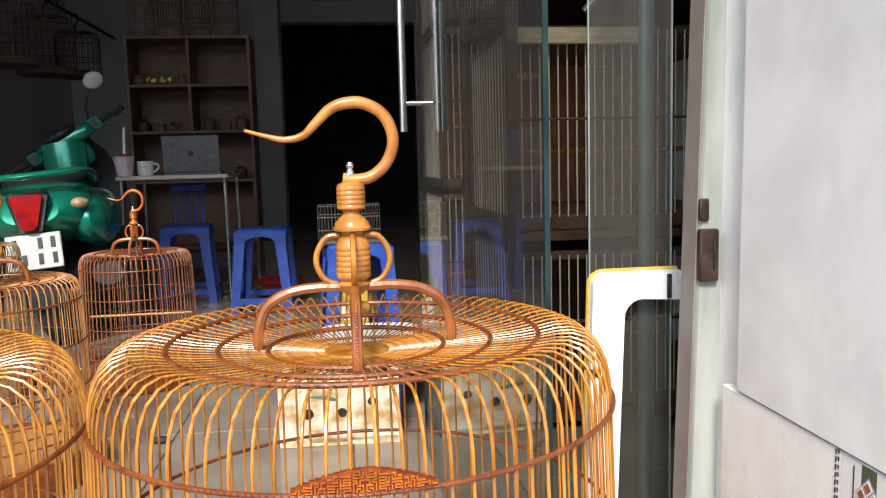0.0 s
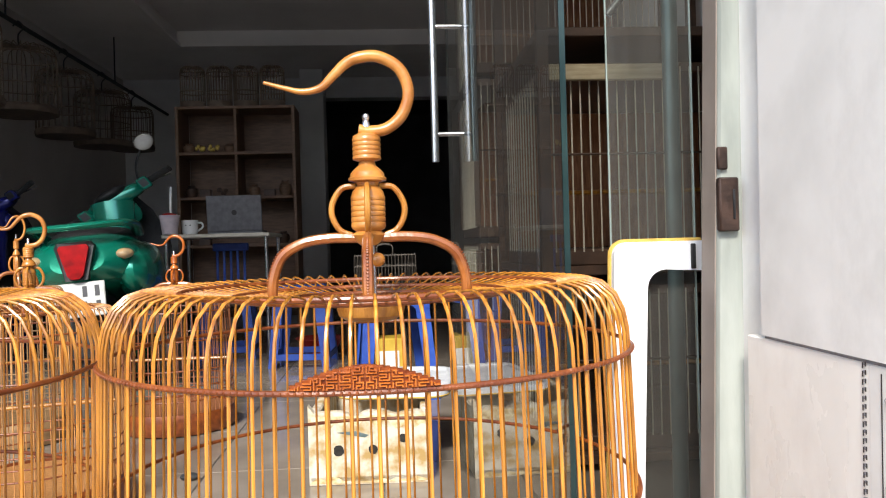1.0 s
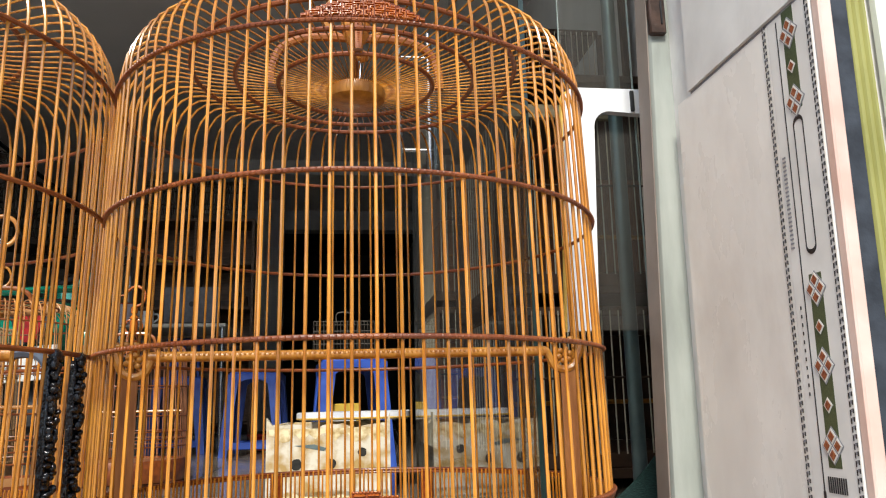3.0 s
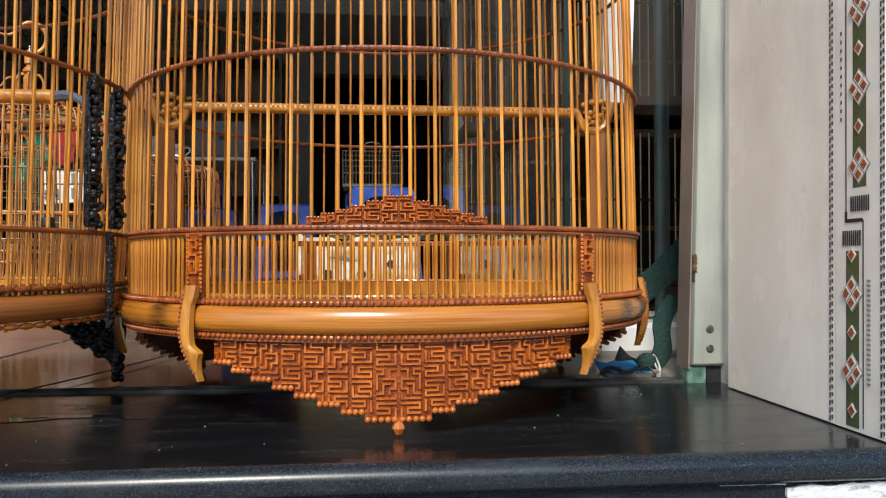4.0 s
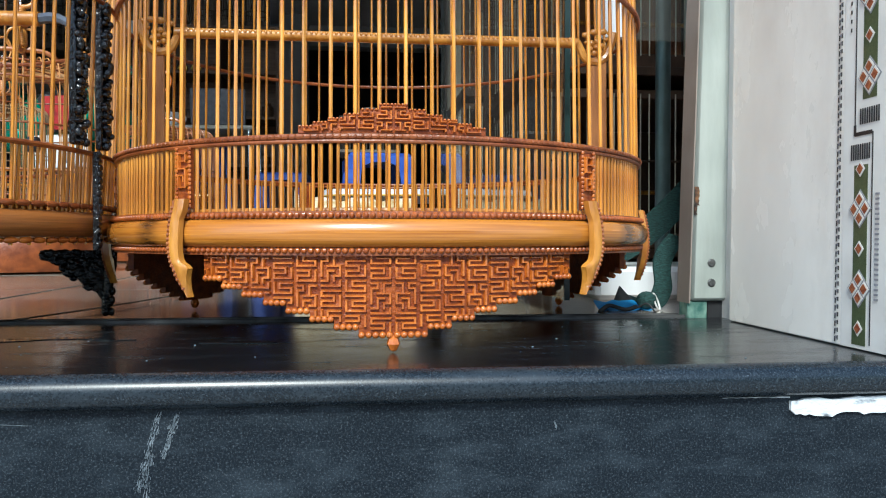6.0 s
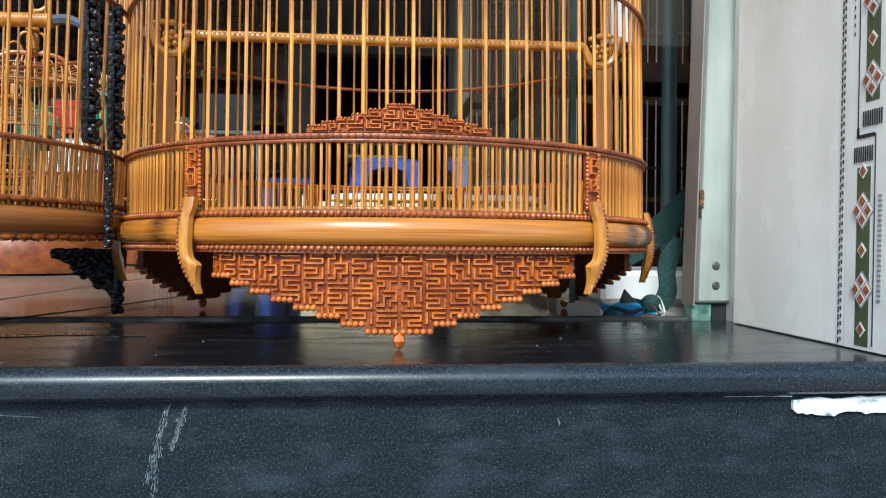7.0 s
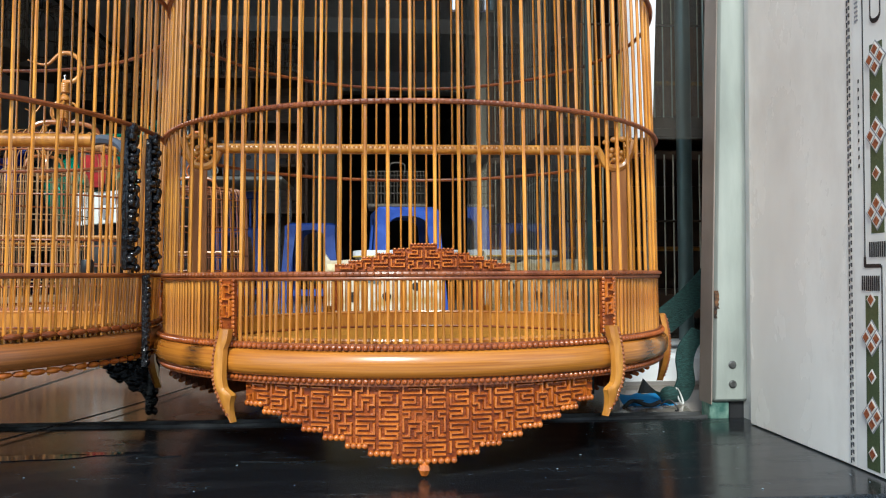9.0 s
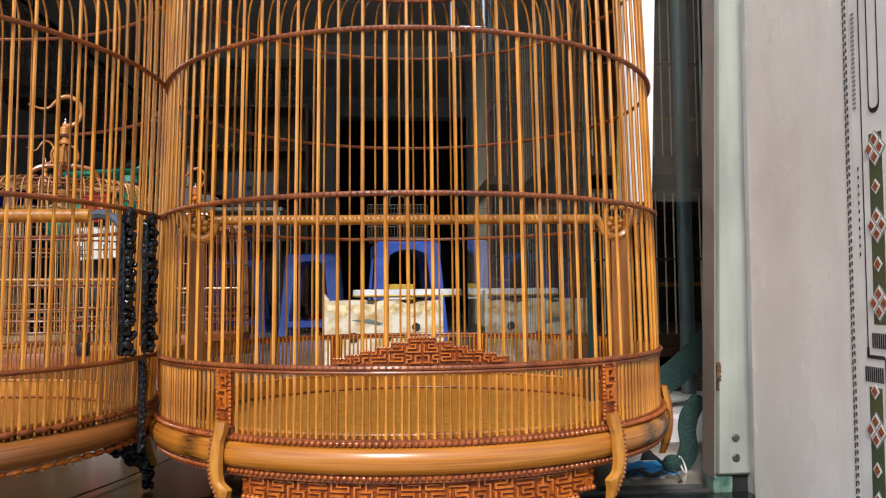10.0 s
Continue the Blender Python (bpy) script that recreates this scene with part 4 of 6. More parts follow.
def cage_base(c, kr, kz, hoopmat, floormat, fence_mat, fence_n, skip, top=1.0):
    """Bamboo base hoop, slatted floor and the short bars of the lower fence."""
    S = Matrix.Diagonal((kr, kr, kz, 1))
    hoop = [(0.190, 0.0588)] + [(0.1990 + 0.0074 * math.cos(radians(a)) ** 0.8, 0.0670 + 0.0082 * math.sin(radians(a))) for a in range(-90, 91, 12)] + [(0.190, 0.0752), (0.190, 0.0588)]
    base = part("base_hoop", Geo().lathe(hoop, 96).move(S), hoopmat, c, "shiny bamboo base hoop")
    part("inner_hoop", Geo().lathe([(0.1885, 0.060), (0.1885, 0.0792), (0.1960, 0.0792)], 72).move(S), LIGHTWOOD, c, "bare bamboo inner band")
    part("cage_floor", Geo().lathe([(0, 0.0635), (0.1884, 0.0635), (0.1884, 0.0605), (0, 0.0605)], 64).move(S), floormat, c, "woven mat floor")
    part("floor_edge", ring(0.1872 * kr, 0.0648 * kz, 0.0011, 72), BROWN, c, "dark line round the mat")
    part("inner_lip", ring(0.1892 * kr, 0.0800 * kz, 0.0015, 72), HOOKWOOD, c, "polished upper lip of the inner band")
    short = Geo().tube([(0, -0.1985 * kr, 0.076 * kz), (0, -0.1982 * top, 0.121 * kz)], 0.0009, 6).mesh("fence_bar", fence_mat)
    for k in range(fence_n):
        if k % 3 == 0:
            continue
        ob = part("fence_bar", short, None, c)
        ob.rotation_euler[2] = 2 * math.pi * (k + 1.5) / fence_n
    return base


LEG_EDGE = [(p.z, p.x) for p in smoothpath([(-0.0038, 0, 0.0905), (-0.0041, 0, 0.0829), (-0.0053, 0, 0.0704), (-0.0048, 0, 0.0547), (-0.0008, 0, 0.0430), (0.0030, 0, 0.0365), (0.0058, 0, 0.0325), (0.0074, 0, 0.0300)], 6)]


def leg_geo():
    """A curved fang-like leg with a rounded face and a barb near its foot."""
    left = LEG_EDGE
    right = [(0.0905, 0.0050), (0.0798, 0.0048), (0.0751, 0.0029), (0.0563, 0.0031), (0.0510, 0.0040), (0.0492, 0.0062), (0.0477, 0.0106), (0.0440, 0.0088), (0.0406, 0.0077), (0.0344, 0.0070), (0.0300, 0.0078)]
    def at(curve, z):
        for (z0, x0), (z1, x1) in zip(curve, curve[1:]):
            if z1 <= z <= z0:
                return x1 + (x0 - x1) * (z - z1) / (z0 - z1)
        return curve[-1][1]
    n, m = 34, 7
    vs, fs = [], []
    for i in range(n + 1):
        z = 0.0868 - (0.0868 - 0.0300) * i / n
        a, c = at(left, z), at(right, z)
        y0 = -0.2046 - 0.0040 * math.sin(min(1, (z - 0.03) / 0.06) * math.pi)
        for k in range(m):
            u = k / (m - 1)
            vs.append((a + (c - a) * u, y0 - 0.0028 - 0.0016 * (1 - (2 * u - 1) ** 2), z))
        vs += [(c, y0 + 0.001, z), (a, y0 + 0.001, z)]
    w = m + 2
    for i in range(n):
        fs += [(i * w + k, i * w + (k + 1) % w, (i + 1) * w + (k + 1) % w, (i + 1) * w + k) for k in range(w)]
    fs += [tuple(range(w)), tuple(n * w + k for k in range(w))]
    return Geo().add(vs, fs)


def front_cage():
    """The large golden cage on the step: the subject."""
    c = thing("bird_cage", (0.055, 0.585, 0), "large golden bamboo bird cage with carved apron on granite step", "bird cage")
    cage_shell(c, 1, 1, 88, BAMBOO, BROWN, 0.00112, 0.0, True)
    base = cage_base(c, 1, 1, HOOP, MAT_FLOOR, BAMBOO, 264, 3)
    part("upper_beading", beads(0.2022, 0.0770, 330, 0.00175), BEADWOOD, base, "row of carved beads")
    part("lower_beading", beads(0.2012, 0.0572, 330, 0.00175), BEADWOOD, base, "row of carved beads")
    part("beading_strip", Geo().lathe([(0.196, 0.0545), (0.2010, 0.0545), (0.2010, 0.0588), (0.196, 0.0588)], 72), BROWN, base)
    part("upper_beading_strip", Geo().lathe([(0.1965, 0.0752), (0.2015, 0.0752), (0.2012, 0.0792), (0.1965, 0.0792), (0.1965, 0.0752)], 72), BROWN, base)
    part("second_hoop", ring(0.1996, 0.1178, 0.0012, 120), BROWN, c)
    # three stepped aprons with their legs
    steps = 8
    strips, foot = [], []
    for i in range(steps):
        outer = 34.0 - 4.05 * i
        inner = 34.0 - 4.05 * (i + 1) if i < steps - 1 else 0.0
        zb = 0.0402 - 0.0044 * i
        if i == steps - 1:
            strips.append((-outer, outer, zb, 0.0558))
        else:
            strips += [(inner, outer, zb, 0.0558), (-outer, -inner, zb, 0.0558)]
        foot.append((outer, inner, zb))
    low = lambda a: next((zb for o, n, zb in foot if n <= abs(a) <= o), 0.09)
    segs = fret_segments(-34, 34, 0.008, 0.0556, 0.506, 0.00140, lambda a, z: abs(a) < 33.4 and low(abs(a) + 0.5) + 0.0022 < z < 0.0552)
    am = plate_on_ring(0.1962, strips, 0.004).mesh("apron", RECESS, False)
    fm = fretwork(0.1962, segs, 0.00082, 0.250, 0.0019).mesh("fretwork", CARVED, False)
    bd = Geo()
    for o, n, zb in foot:
        cnt = 4 if n > 0 else 5
        for s in (-1, 1):
            for k in range(cnt):
                a = s * (o - 0.5 - (o - max(n, 0)) * k / cnt)
                b = Geo().blob((0.1968 * math.sin(radians(a)), -0.1968 * math.cos(radians(a)), zb + 0.0006), (0.0020, 0.0020, 0.0020), 8, 6)
                bd.add(b.v, b.f)
    bm_ = bd.mesh("edge_beads", CARVED)
    tip = Geo().lathe([(0, 0.0003), (0.0022, 0.0014), (0.0040, 0.0048), (0.0030, 0.0078), (0.0014, 0.0098)], 7, (0, -0.1955, 0)).mesh("apron_tip", CARVED, False)
    leg = leg_geo().mesh("leg", LIGHTWOOD)
    ls = Geo()
    face = lambda z: -0.2074 - 0.0040 * math.sin(min(1, (z - 0.03) / 0.06) * math.pi)
    rim = [(x + 0.0014, face(z) - 0.0002, z) for z, x in LEG_EDGE if 0.034 < z < 0.086]
    for k in range(19):
        z = 0.0350 + k * 0.0026
        x = min(rim, key=lambda p: abs(p[2] - z))[0]
        ls.blob((x, face(z) - 0.0012, z), (0.00115, 0.0012, 0.00115), 7, 5)
    lsm = ls.mesh("leg_studs", ARCHWOOD)
    edge = rim
    lem = Geo().tube(edge, 0.0013, 6).mesh("leg_groove", ARCHWOOD)
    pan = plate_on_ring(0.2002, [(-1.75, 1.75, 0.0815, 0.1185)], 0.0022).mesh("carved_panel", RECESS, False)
    psegs = [(s * x0, 0.0850 + y0, s * x1, 0.0850 + y1) for s in (1,) for x0, y0, x1, y1 in ((-0.9, 0.009, 0.9, 0.009), (-0.9, 0.009, -0.9, 0.016), (-0.9, 0.016, 0.4, 0.016), (0.4, 0.0125, 0.4, 0.016), (0.9, 0.009, 0.9, 0.020), (-0.9, 0.020, 0.9, 0.020), (-0.9, 0.020, -0.9, 0.029), (-0.9, 0.029, 0.9, 0.029), (0.9, 0.024, 0.9, 0.029), (-0.2, 0.0245, 0.9, 0.0245))]
    pf = fretwork(0.2002, psegs, 0.00085, 0.25, 0.0020).mesh("panel_fretwork", CARVED, False)
    pb = Geo()
    for k in range(14):
        for s in (-1, 1):
            a = s * 1.62
            b = Geo().blob((0.2008 * math.sin(radians(a)), -0.2008 * math.cos(radians(a)), 0.083 + k * 0.0026), (0.0012, 0.0012, 0.0012), 6, 4)
            pb.add(b.v, b.f)
    pbm = pb.mesh("panel_beads", CARVED)
    for q in range(3):
        rz = radians(120 * q)
        ap = part("apron", am, None, c, "carved red-brown fretwork apron stepping down to a point")
        ap.rotation_euler[2] = rz
        part("fretwork", fm, None, ap)
        part("edge_beads", bm_, None, ap)
        part("apron_tip", tip, None, ap)
        for s in (-1, 1):
            lg = part("leg", leg, None, c, "honey coloured curved wooden leg")
            lg.rotation_euler[2] = rz + s * radians(36.3)
            if s > 0:
                lg.scale = (-1, 1, 1)
            part("leg_studs", lsm, None, lg)
            part("leg_groove", lem, None, lg, "darker grooved edging")
            pn = part("carved_panel", pan, None, c, "small carved fretwork panel")
            pn.rotation_euler[2] = rz + s * radians(37.6)
            part("panel_fretwork", pf, None, pn)
            part("panel_beads", pbm, None, pn)
    # stepped crest on the fence hoop, rounded crest on the top hoop
    cs = [(15.2, 12.8, 0.1262), (12.8, 10.4, 0.1282), (10.4, 7.9, 0.1302), (7.9, 5.2, 0.1325), (5.2, 2.3, 0.1352), (2.3, 0, 0.1380)]
    strips = []
    for o, n, zt in cs:
        strips += [(n, o, 0.1222, zt), (-o, -n, 0.1222, zt)]
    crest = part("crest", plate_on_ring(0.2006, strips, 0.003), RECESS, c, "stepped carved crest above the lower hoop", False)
    high = lambda a: next((zt for o, n, zt in cs if n <= abs(a) <= o), 0)
    segs = fret_segments(-15, 15, 0.1232, 0.1405, 0.36, 0.00105, lambda a, z: abs(a) < 15 and 0.1230 < z < high(abs(a) + 0.3) - 0.0012)
    part("crest_fretwork", fretwork(0.2006, segs, 0.00064, 0.190, 0.0020), CARVED, crest, "", False)
    bb = Geo()
    for o, n, zt in cs:
        for s in (-1, 1):
            for k in range(4):
                a = s * (n + (o - n) * (k + 0.5) / 4)
                b = Geo().blob((0.201 * math.sin(radians(a)), -0.201 * math.cos(radians(a)), zt), (0.0009, 0.0009, 0.0007), 6, 4)
                bb.add(b.v, b.f)
    part("crest_beads", bb, CARVED, crest)
    strips = []
    for k in range(-12, 12):
        a = (k + 0.5) * 0.98
        strips.append((k * 0.98, (k + 1) * 0.98, 0.4250, 0.4262 + 0.0120 * (1 - (abs(a) / 12.4) ** 1.7)))
    crest2 = part("top_crest", plate_on_ring(0.1938, strips, 0.003), RECESS, c, "rounded carved crest on the upper hoop", False)
    dome = lambda a: 0.4252 + 0.0120 * (1 - min(1, abs(a) / 12.4) ** 1.7)
    segs = fret_segments(-12, 12, 0.4255, 0.4415, 0.25, 0.00078, lambda a, z: 0.4258 < z < dome(abs(a) + 0.3))
    part("top_crest_fretwork", fretwork(0.1938, segs, 0.00048, 0.142, 0.0014), CARVED, crest2, "", False)
    # perch with carved end brackets on two slats
    PY, PZ = 0.008, 0.2275
    perch = part("perch", Geo().tube([(-0.1655, PY, PZ), (0.1610, PY, PZ)], 0.0042, 14), LIGHTWOOD, c, "carved bamboo perch")
    g = Geo()
    for k in range(80):
        g.blob((-0.158 + k * 0.004, PY - 0.0040, PZ + 0.0015), (0.0013, 0.0010, 0.0013), 6, 4)
    part("perch_beads", g, LIGHTWOOD, perch)
    for s in (-1, 1):
        g = Geo().tube([(s * p.x, PY, PZ + p.z) for p in smoothpath([(0.1560, 0, 0.0), (0.1610, 0, 0.0008), (0.1640, 0, -0.0040), (0.1685, 0, -0.0125), (0.1765, 0, -0.0160), (0.1850, 0, -0.0125), (0.1900, 0, -0.0030), (0.1935, 0, 0.0090)], 5)], [0.0046, 0.0048] + [0.0034] * 34, 8)
        br = part("perch_bracket", g, LIGHTWOOD, perch, "carved scroll bracket with a flower")
        g = Geo().blob((s * 0.1775, PY - 0.0015, PZ - 0.0035), (0.0026, 0.0026, 0.0026), 8, 6)
        for k in range(6):
            a = radians(60 * k + 15)
            g.blob((s * 0.1775 + 0.0050 * math.cos(a), PY - 0.0008, PZ - 0.0035 + 0.0050 * math.sin(a)), (0.0027, 0.0020, 0.0027), 8, 6)
        for dx, dz, r in ((-0.0085, 0.0070, 0.0034), (-0.0010, 0.0095, 0.0038), (0.0065, 0.0100, 0.0036), (0.0125, 0.0090, 0.0030), (0.0090, 0.0035, 0.0026), (-0.0080, 0.0005, 0.0022)):
            g.blob((s * (0.1775 + dx), PY, PZ + dz), (r, 0.002, r * 0.75), 8, 6)
        for k in range(5):
            a = radians(-160 + 35 * k)
            g.tube([(s * (0.1775 + 0.0068 * math.cos(a)), PY, PZ - 0.0030 + 0.0068 * math.sin(a)), (s * (0.1775 + 0.0120 * math.cos(a)), PY, PZ - 0.0030 + 0.0120 * math.sin(a))], 0.0009, 5)
        part("flower", g, LIGHTWOOD, br)
        part("perch_slat", Geo().box(s * 0.1800 - 0.0066, s * 0.1800 + 0.0066, PY - 0.0015, PY + 0.0015, 0.066, PZ - 0.0120, 0.0006), SLAT, c, "flat dark bamboo slat")
    return c


front_cage()


def black_cage():
    """Neighbouring cage with glossy black carved posts and legs."""
    c = thing("bird_cage", (-0.341, 0.516, 0), "golden bamboo bird cage with glossy black carved legs", "bird cage")
    cage_shell(c, 1, 1.0, 88, BAMBOO, BROWN, 0.00115, 20.0, flare=0.085, foot=0.988)
    base = cage_base(c, 0.984, 1.0, HOOP_PLAIN, LIGHTWOOD, BAMBOO, 264, 3)
    for ob in c.children:
        if ob.name.split(".")[0] in ("base_hoop", "inner_hoop", "cage_floor", "floor_edge", "inner_lip"):
            ob.location.z = 0.0062
    part("wavy_moulding", beads(0.1985, 0.0788, 110, 0.0040, (1.5, 0.6, 0.52)), BROWN, base, "wavy red-brown moulding")
    part("wavy_foot_moulding", beads(0.1980, 0.0567, 120, 0.0036, (1.6, 0.6, 0.55)), CARVED, base, "wavy orange moulding")
    part("perch", Geo().tube([(-0.150, 0.057, 0.2300), (0.136, 0.057, 0.2300)], 0.0056, 12), LIGHTWOOD, c, "bare bamboo perch")
    rng = random.Random(9)
    # pierced scroll apron at the front
    g = Geo()
    for k in range(26):
        a = radians(-12 + k * 2.4)
        r0 = 0.0052 * (1 - abs(k - 12.5) / 26)
        pts = [((0.197) * math.sin(a + radians(1.6 * math.cos(t)) * (1 + 0.1 * k % 2)), -0.197 * math.cos(a + radians(1.6 * math.cos(t))), 0.0500 - 0.006 * (1 - abs(k - 12.5) / 13) + r0 * math.sin(t)) for t in [i * math.pi / 4 for i in range(8)]]
        g.tube(pts, 0.0011, 5, True)
    part("scroll_apron", g, CARVED, c, "pierced orange scroll apron")
    # glossy black carved posts and legs
    for a in (78.0, 88.0, 198.0, 208.0, -43.0, -33.0):
        h = Geo()
        for k in range(23):
            z = 0.127 + k * 0.0042
            for s in (-1, 1):
                h.blob((s * 0.0024 + rng.uniform(-0.0016, 0.0016), -0.2040 - rng.uniform(0, 0.0022), z + rng.uniform(-0.0016, 0.0016)), (rng.uniform(0.0020, 0.0038), 0.0026, rng.uniform(0.0018, 0.0036)), 8, 6)
        h.box(-0.0052, 0.0052, -0.2035, -0.1985, 0.124, 0.220, 0.001)
        h.blob((0, -0.204, 0.2215), (0.006, 0.004, 0.0045), 8, 6)
        ob = part("carved_post", h, BLACKWOOD, c, "glossy black carved post")
        ob.rotation_euler[2] = radians(a)
    for a in (121, 241, -50):
        h = Geo()
        pts = smoothpath([(0, -0.2010, 0.120), (0, -0.2000, 0.095), (0, -0.2010, 0.075), (0, -0.2020, 0.058), (0, -0.2020, 0.042), (0, -0.2010, 0.028), (0, -0.1995, 0.016), (0, -0.1990, 0.004)], 5)
        n = len(pts)
        h.tube(pts, [0.0052 + 0.0018 * math.sin(5 * i / n) for i in range(n)], 9)
        for k in range(46):
            p = pts[rng.randrange(n)]
            h.blob((rng.uniform(-0.005, 0.005), p.y - rng.uniform(0.001, 0.005), p.z), (0.0028, 0.0024, 0.0036), 6, 5)
        # pierced leafy bracket that runs in under the base
        edge = [(0.002, 0.0545), (0.050, 0.0545)] + [(0.048 - 0.0080 * k, 0.0500 - 0.0066 * k + 0.0030 * (k % 2)) for k in range(6)] + [(0.002, 0.010)]
        h.prism(edge, -0.0015, 0.0015, lambda a, b, t: (t, -0.200 + a, b))
        for k in range(60):
            u = 0.046 * rng.random() ** 0.8
            z = rng.uniform(0.0135 + 0.78 * u, 0.053)
            for s in (-1, 1):
                h.blob((s * 0.0018, -0.198 + u, z), (0.0016, 0.0032, 0.0026), 6, 5)
        h.blob((0, -0.1990, 0.0042), (0.0036, 0.0036, 0.0042), 8, 6)
        ob = part("carved_leg", h, BLACKWOOD, c, "glossy black carved leg with leafy wings")
        ob.scale = (1, 0.99, 1)
        ob.rotation_euler[2] = radians(a)
    h = Geo().box(-0.0022, 0.0022, -0.2085, -0.2045, 0.056, 0.121, 0.0008)
    for k in range(15):
        h.blob((rng.uniform(-0.0010, 0.0010), -0.2085, 0.060 + k * 0.0042), (0.0026, 0.0018, 0.0027), 7, 5)
    ob = part("leg_strip", h, BLACKWOOD, c, "glossy black carved strip above a leg")
    ob.rotation_euler[2] = radians(82)
    # hooked blue-grey clip and feeding cup holder inside
    g = Geo().tube(smoothpath([(0.134, 0.057, 0.2300), (0.146, 0.056, 0.2310), (0.158, 0.050, 0.2265), (0.168, 0.036, 0.2180), (0.173, 0.028, 0.2080)], 4), [0.0042] * 6 + [0.0034] * 6 + [0.0026] * 5, 7)
    part("perch_clip", g, SLATEBLUE, c, "blue-grey clip at the perch end")
    g = Geo().lathe([(0, 0.122), (0.0038, 0.122), (0.0045, 0.124), (0.0045, 0.130), (0.0036, 0.132), (0, 0.132)], 14, (0.159, -0.014, 0))
    part("feeder_cup", g, BLACKPLASTIC, c)


black_cage()


def small_cage(at, kr, kz, barmat, ringmat, bars, label, woods, rot=0):
    c = thing("bird_cage", at, label, "bird cage", "cages on the shop floor", rz=rot)
    cage_shell(c, kr, kz, bars, barmat, ringmat, 0.0012, 0.0, False, woods)
    for ob in c.children:
        if ob.name.split(".")[0] in ("hook", "finial", "scroll_ear", "steel_nut", "carrying_arch"):
            ob.scale, ob.location = (1.1, 1.1, 1.25), (0, 0, -0.25 * 0.460 * kz)
    S = Matrix.Diagonal((kr, kr, kz, 1))
    part("base_hoop", Geo().lathe([(0.186, 0.004), (0.199, 0.004), (0.2045, 0.020), (0.205, 0.060), (0.200, 0.076), (0.188, 0.076), (0.186, 0.004)], 48).move(S), ringmat, c, "broad wooden base")
    part("cage_floor", Geo().lathe([(0, 0.07), (0.188, 0.07), (0.188, 0.055), (0, 0.055)], 40).move(S), barmat, c)
    for k in range(3):
        a = radians(120 * k + 60)
        part("foot", Geo().blob((0.19 * kr * math.sin(a), -0.19 * kr * math.cos(a), 0.006), (0.012, 0.012, 0.006), 10, 6), ringmat, c)
    for z in (0.145, 0.170):
        part("hoop", ring(0.1985 * kr, z * kz, 0.0016, 64), ringmat, c)
    part("perch", Geo().tube([(-0.18 * kr, 0.02, 0.24 * kz), (0.18 * kr, 0.02, 0.24 * kz)], 0.004, 8), LIGHTWOOD, c)


small_cage((-0.540, 2.28, 0), 0.78, 0.79, BAMBOO_RED, BROWN, 64, "dark reddish bamboo bird cage on the tile floor", (CARVED, CARVED))
small_cage((-0.630, 1.57, 0), 0.83, 0.84, BAMBOO_OLD, BROWN, 64, "aged golden bamboo bird cage standing behind the others", (LIGHTWOOD, HOOKWOOD), 15)
small_cage((-0.93, 2.18, 0.0), 0.60, 0.88, RATTAN, RATTAN, 56, "dull brown rattan bird cage on the shop floor", (HOOKWOOD, HOOKWOOD), 30)


# ---- foam box and lid ----
def foam_box():
    c = thing("foam_box", (0.022, 1.640, 0), "dirty white foam box with torn corners and holes", "foam box", rz=-2)
    rng = random.Random(5)
    hw, H, D, t = 0.129, 0.156, 0.40, 0.022
    part("bottom", Geo().box(-hw, hw, 0, D, 0, 0.02, 0.004), FOAM, c, "", False)
    pts = [(-hw, 0.0)] + [(-hw, H + 0.012)] + [(-hw + 0.012 + k * (2 * hw - 0.024) / 16, H - 0.010 + 0.008 * rng.random() - (0.006 if k in (5, 6, 12) else 0)) for k in range(17)] + [(hw, H + 0.016), (hw, 0.0)]
    part("front_panel", Geo().prism(pts, 0, t, lambda a, b, q: (a, q, b)), FOAM, c, "stained torn front", False)
    lo = [(-hw + 0.006 + k * (2 * hw - 0.012) / 18, H - 0.020 - 0.022 * rng.random()) for k in range(19)]
    hi = [(x, H - 0.012) for x, _ in lo]
    part("stain", Geo().prism(lo + hi[::-1], -0.0008, 0.0, lambda a, b, q: (a, q, b)), FOAMSTAIN, c, "yellow brown stain", False)
    lo = [(-hw + 0.004 + k * (2 * hw - 0.01) / 18, 0.003) for k in range(19)]
    hi = [(x, 0.006 + 0.012 * rng.random() ** 2) for x, _ in lo]
    part("stain", Geo().prism(lo + hi[::-1], -0.0008, 0.0, lambda a, b, q: (a, q, b)), FOAMSTAIN, c, "yellow brown stain", False)
    for s in (-1, 1):
        x0, x1 = sorted((s * hw, s * (hw - t)))
        part("side_panel", Geo().box(x0, x1, t + 0.0005, D, 0.0, H - 0.004, 0.004), FOAM, c, "", False)
    part("back_panel", Geo().box(-hw + t, hw - t, D - t, D, 0.02, H - 0.004, 0.003), FOAM, c, "", False)
    # poked holes are flat dark patches on the uncut front panel
    for x, z, r in ((-0.066, 0.072, 0.010), (0.006, 0.072, 0.0085), (0.070, 0.094, 0.008)):
        poly = [(x + r * (1 + 0.25 * rng.random()) * math.cos(a), z + r * (1.1 + 0.2 * rng.random()) * math.sin(a)) for a in [k * math.pi / 6 for k in range(12)]]
        part("vent_hole", Geo().prism(poly, -0.0010, 0.0, lambda a, b, q: (a, q, b)), DARKHOLE, c, "flat dark patch drawn for a poked hole", False)
    part("tape_strip", Geo().prism([(-0.070, 0.110), (-0.010, 0.098), (-0.002, 0.103), (-0.030, 0.112)], -0.0012, 0.0, lambda a, b, q: (a, q, b)), TEALMETAL, c, "torn teal label", False)


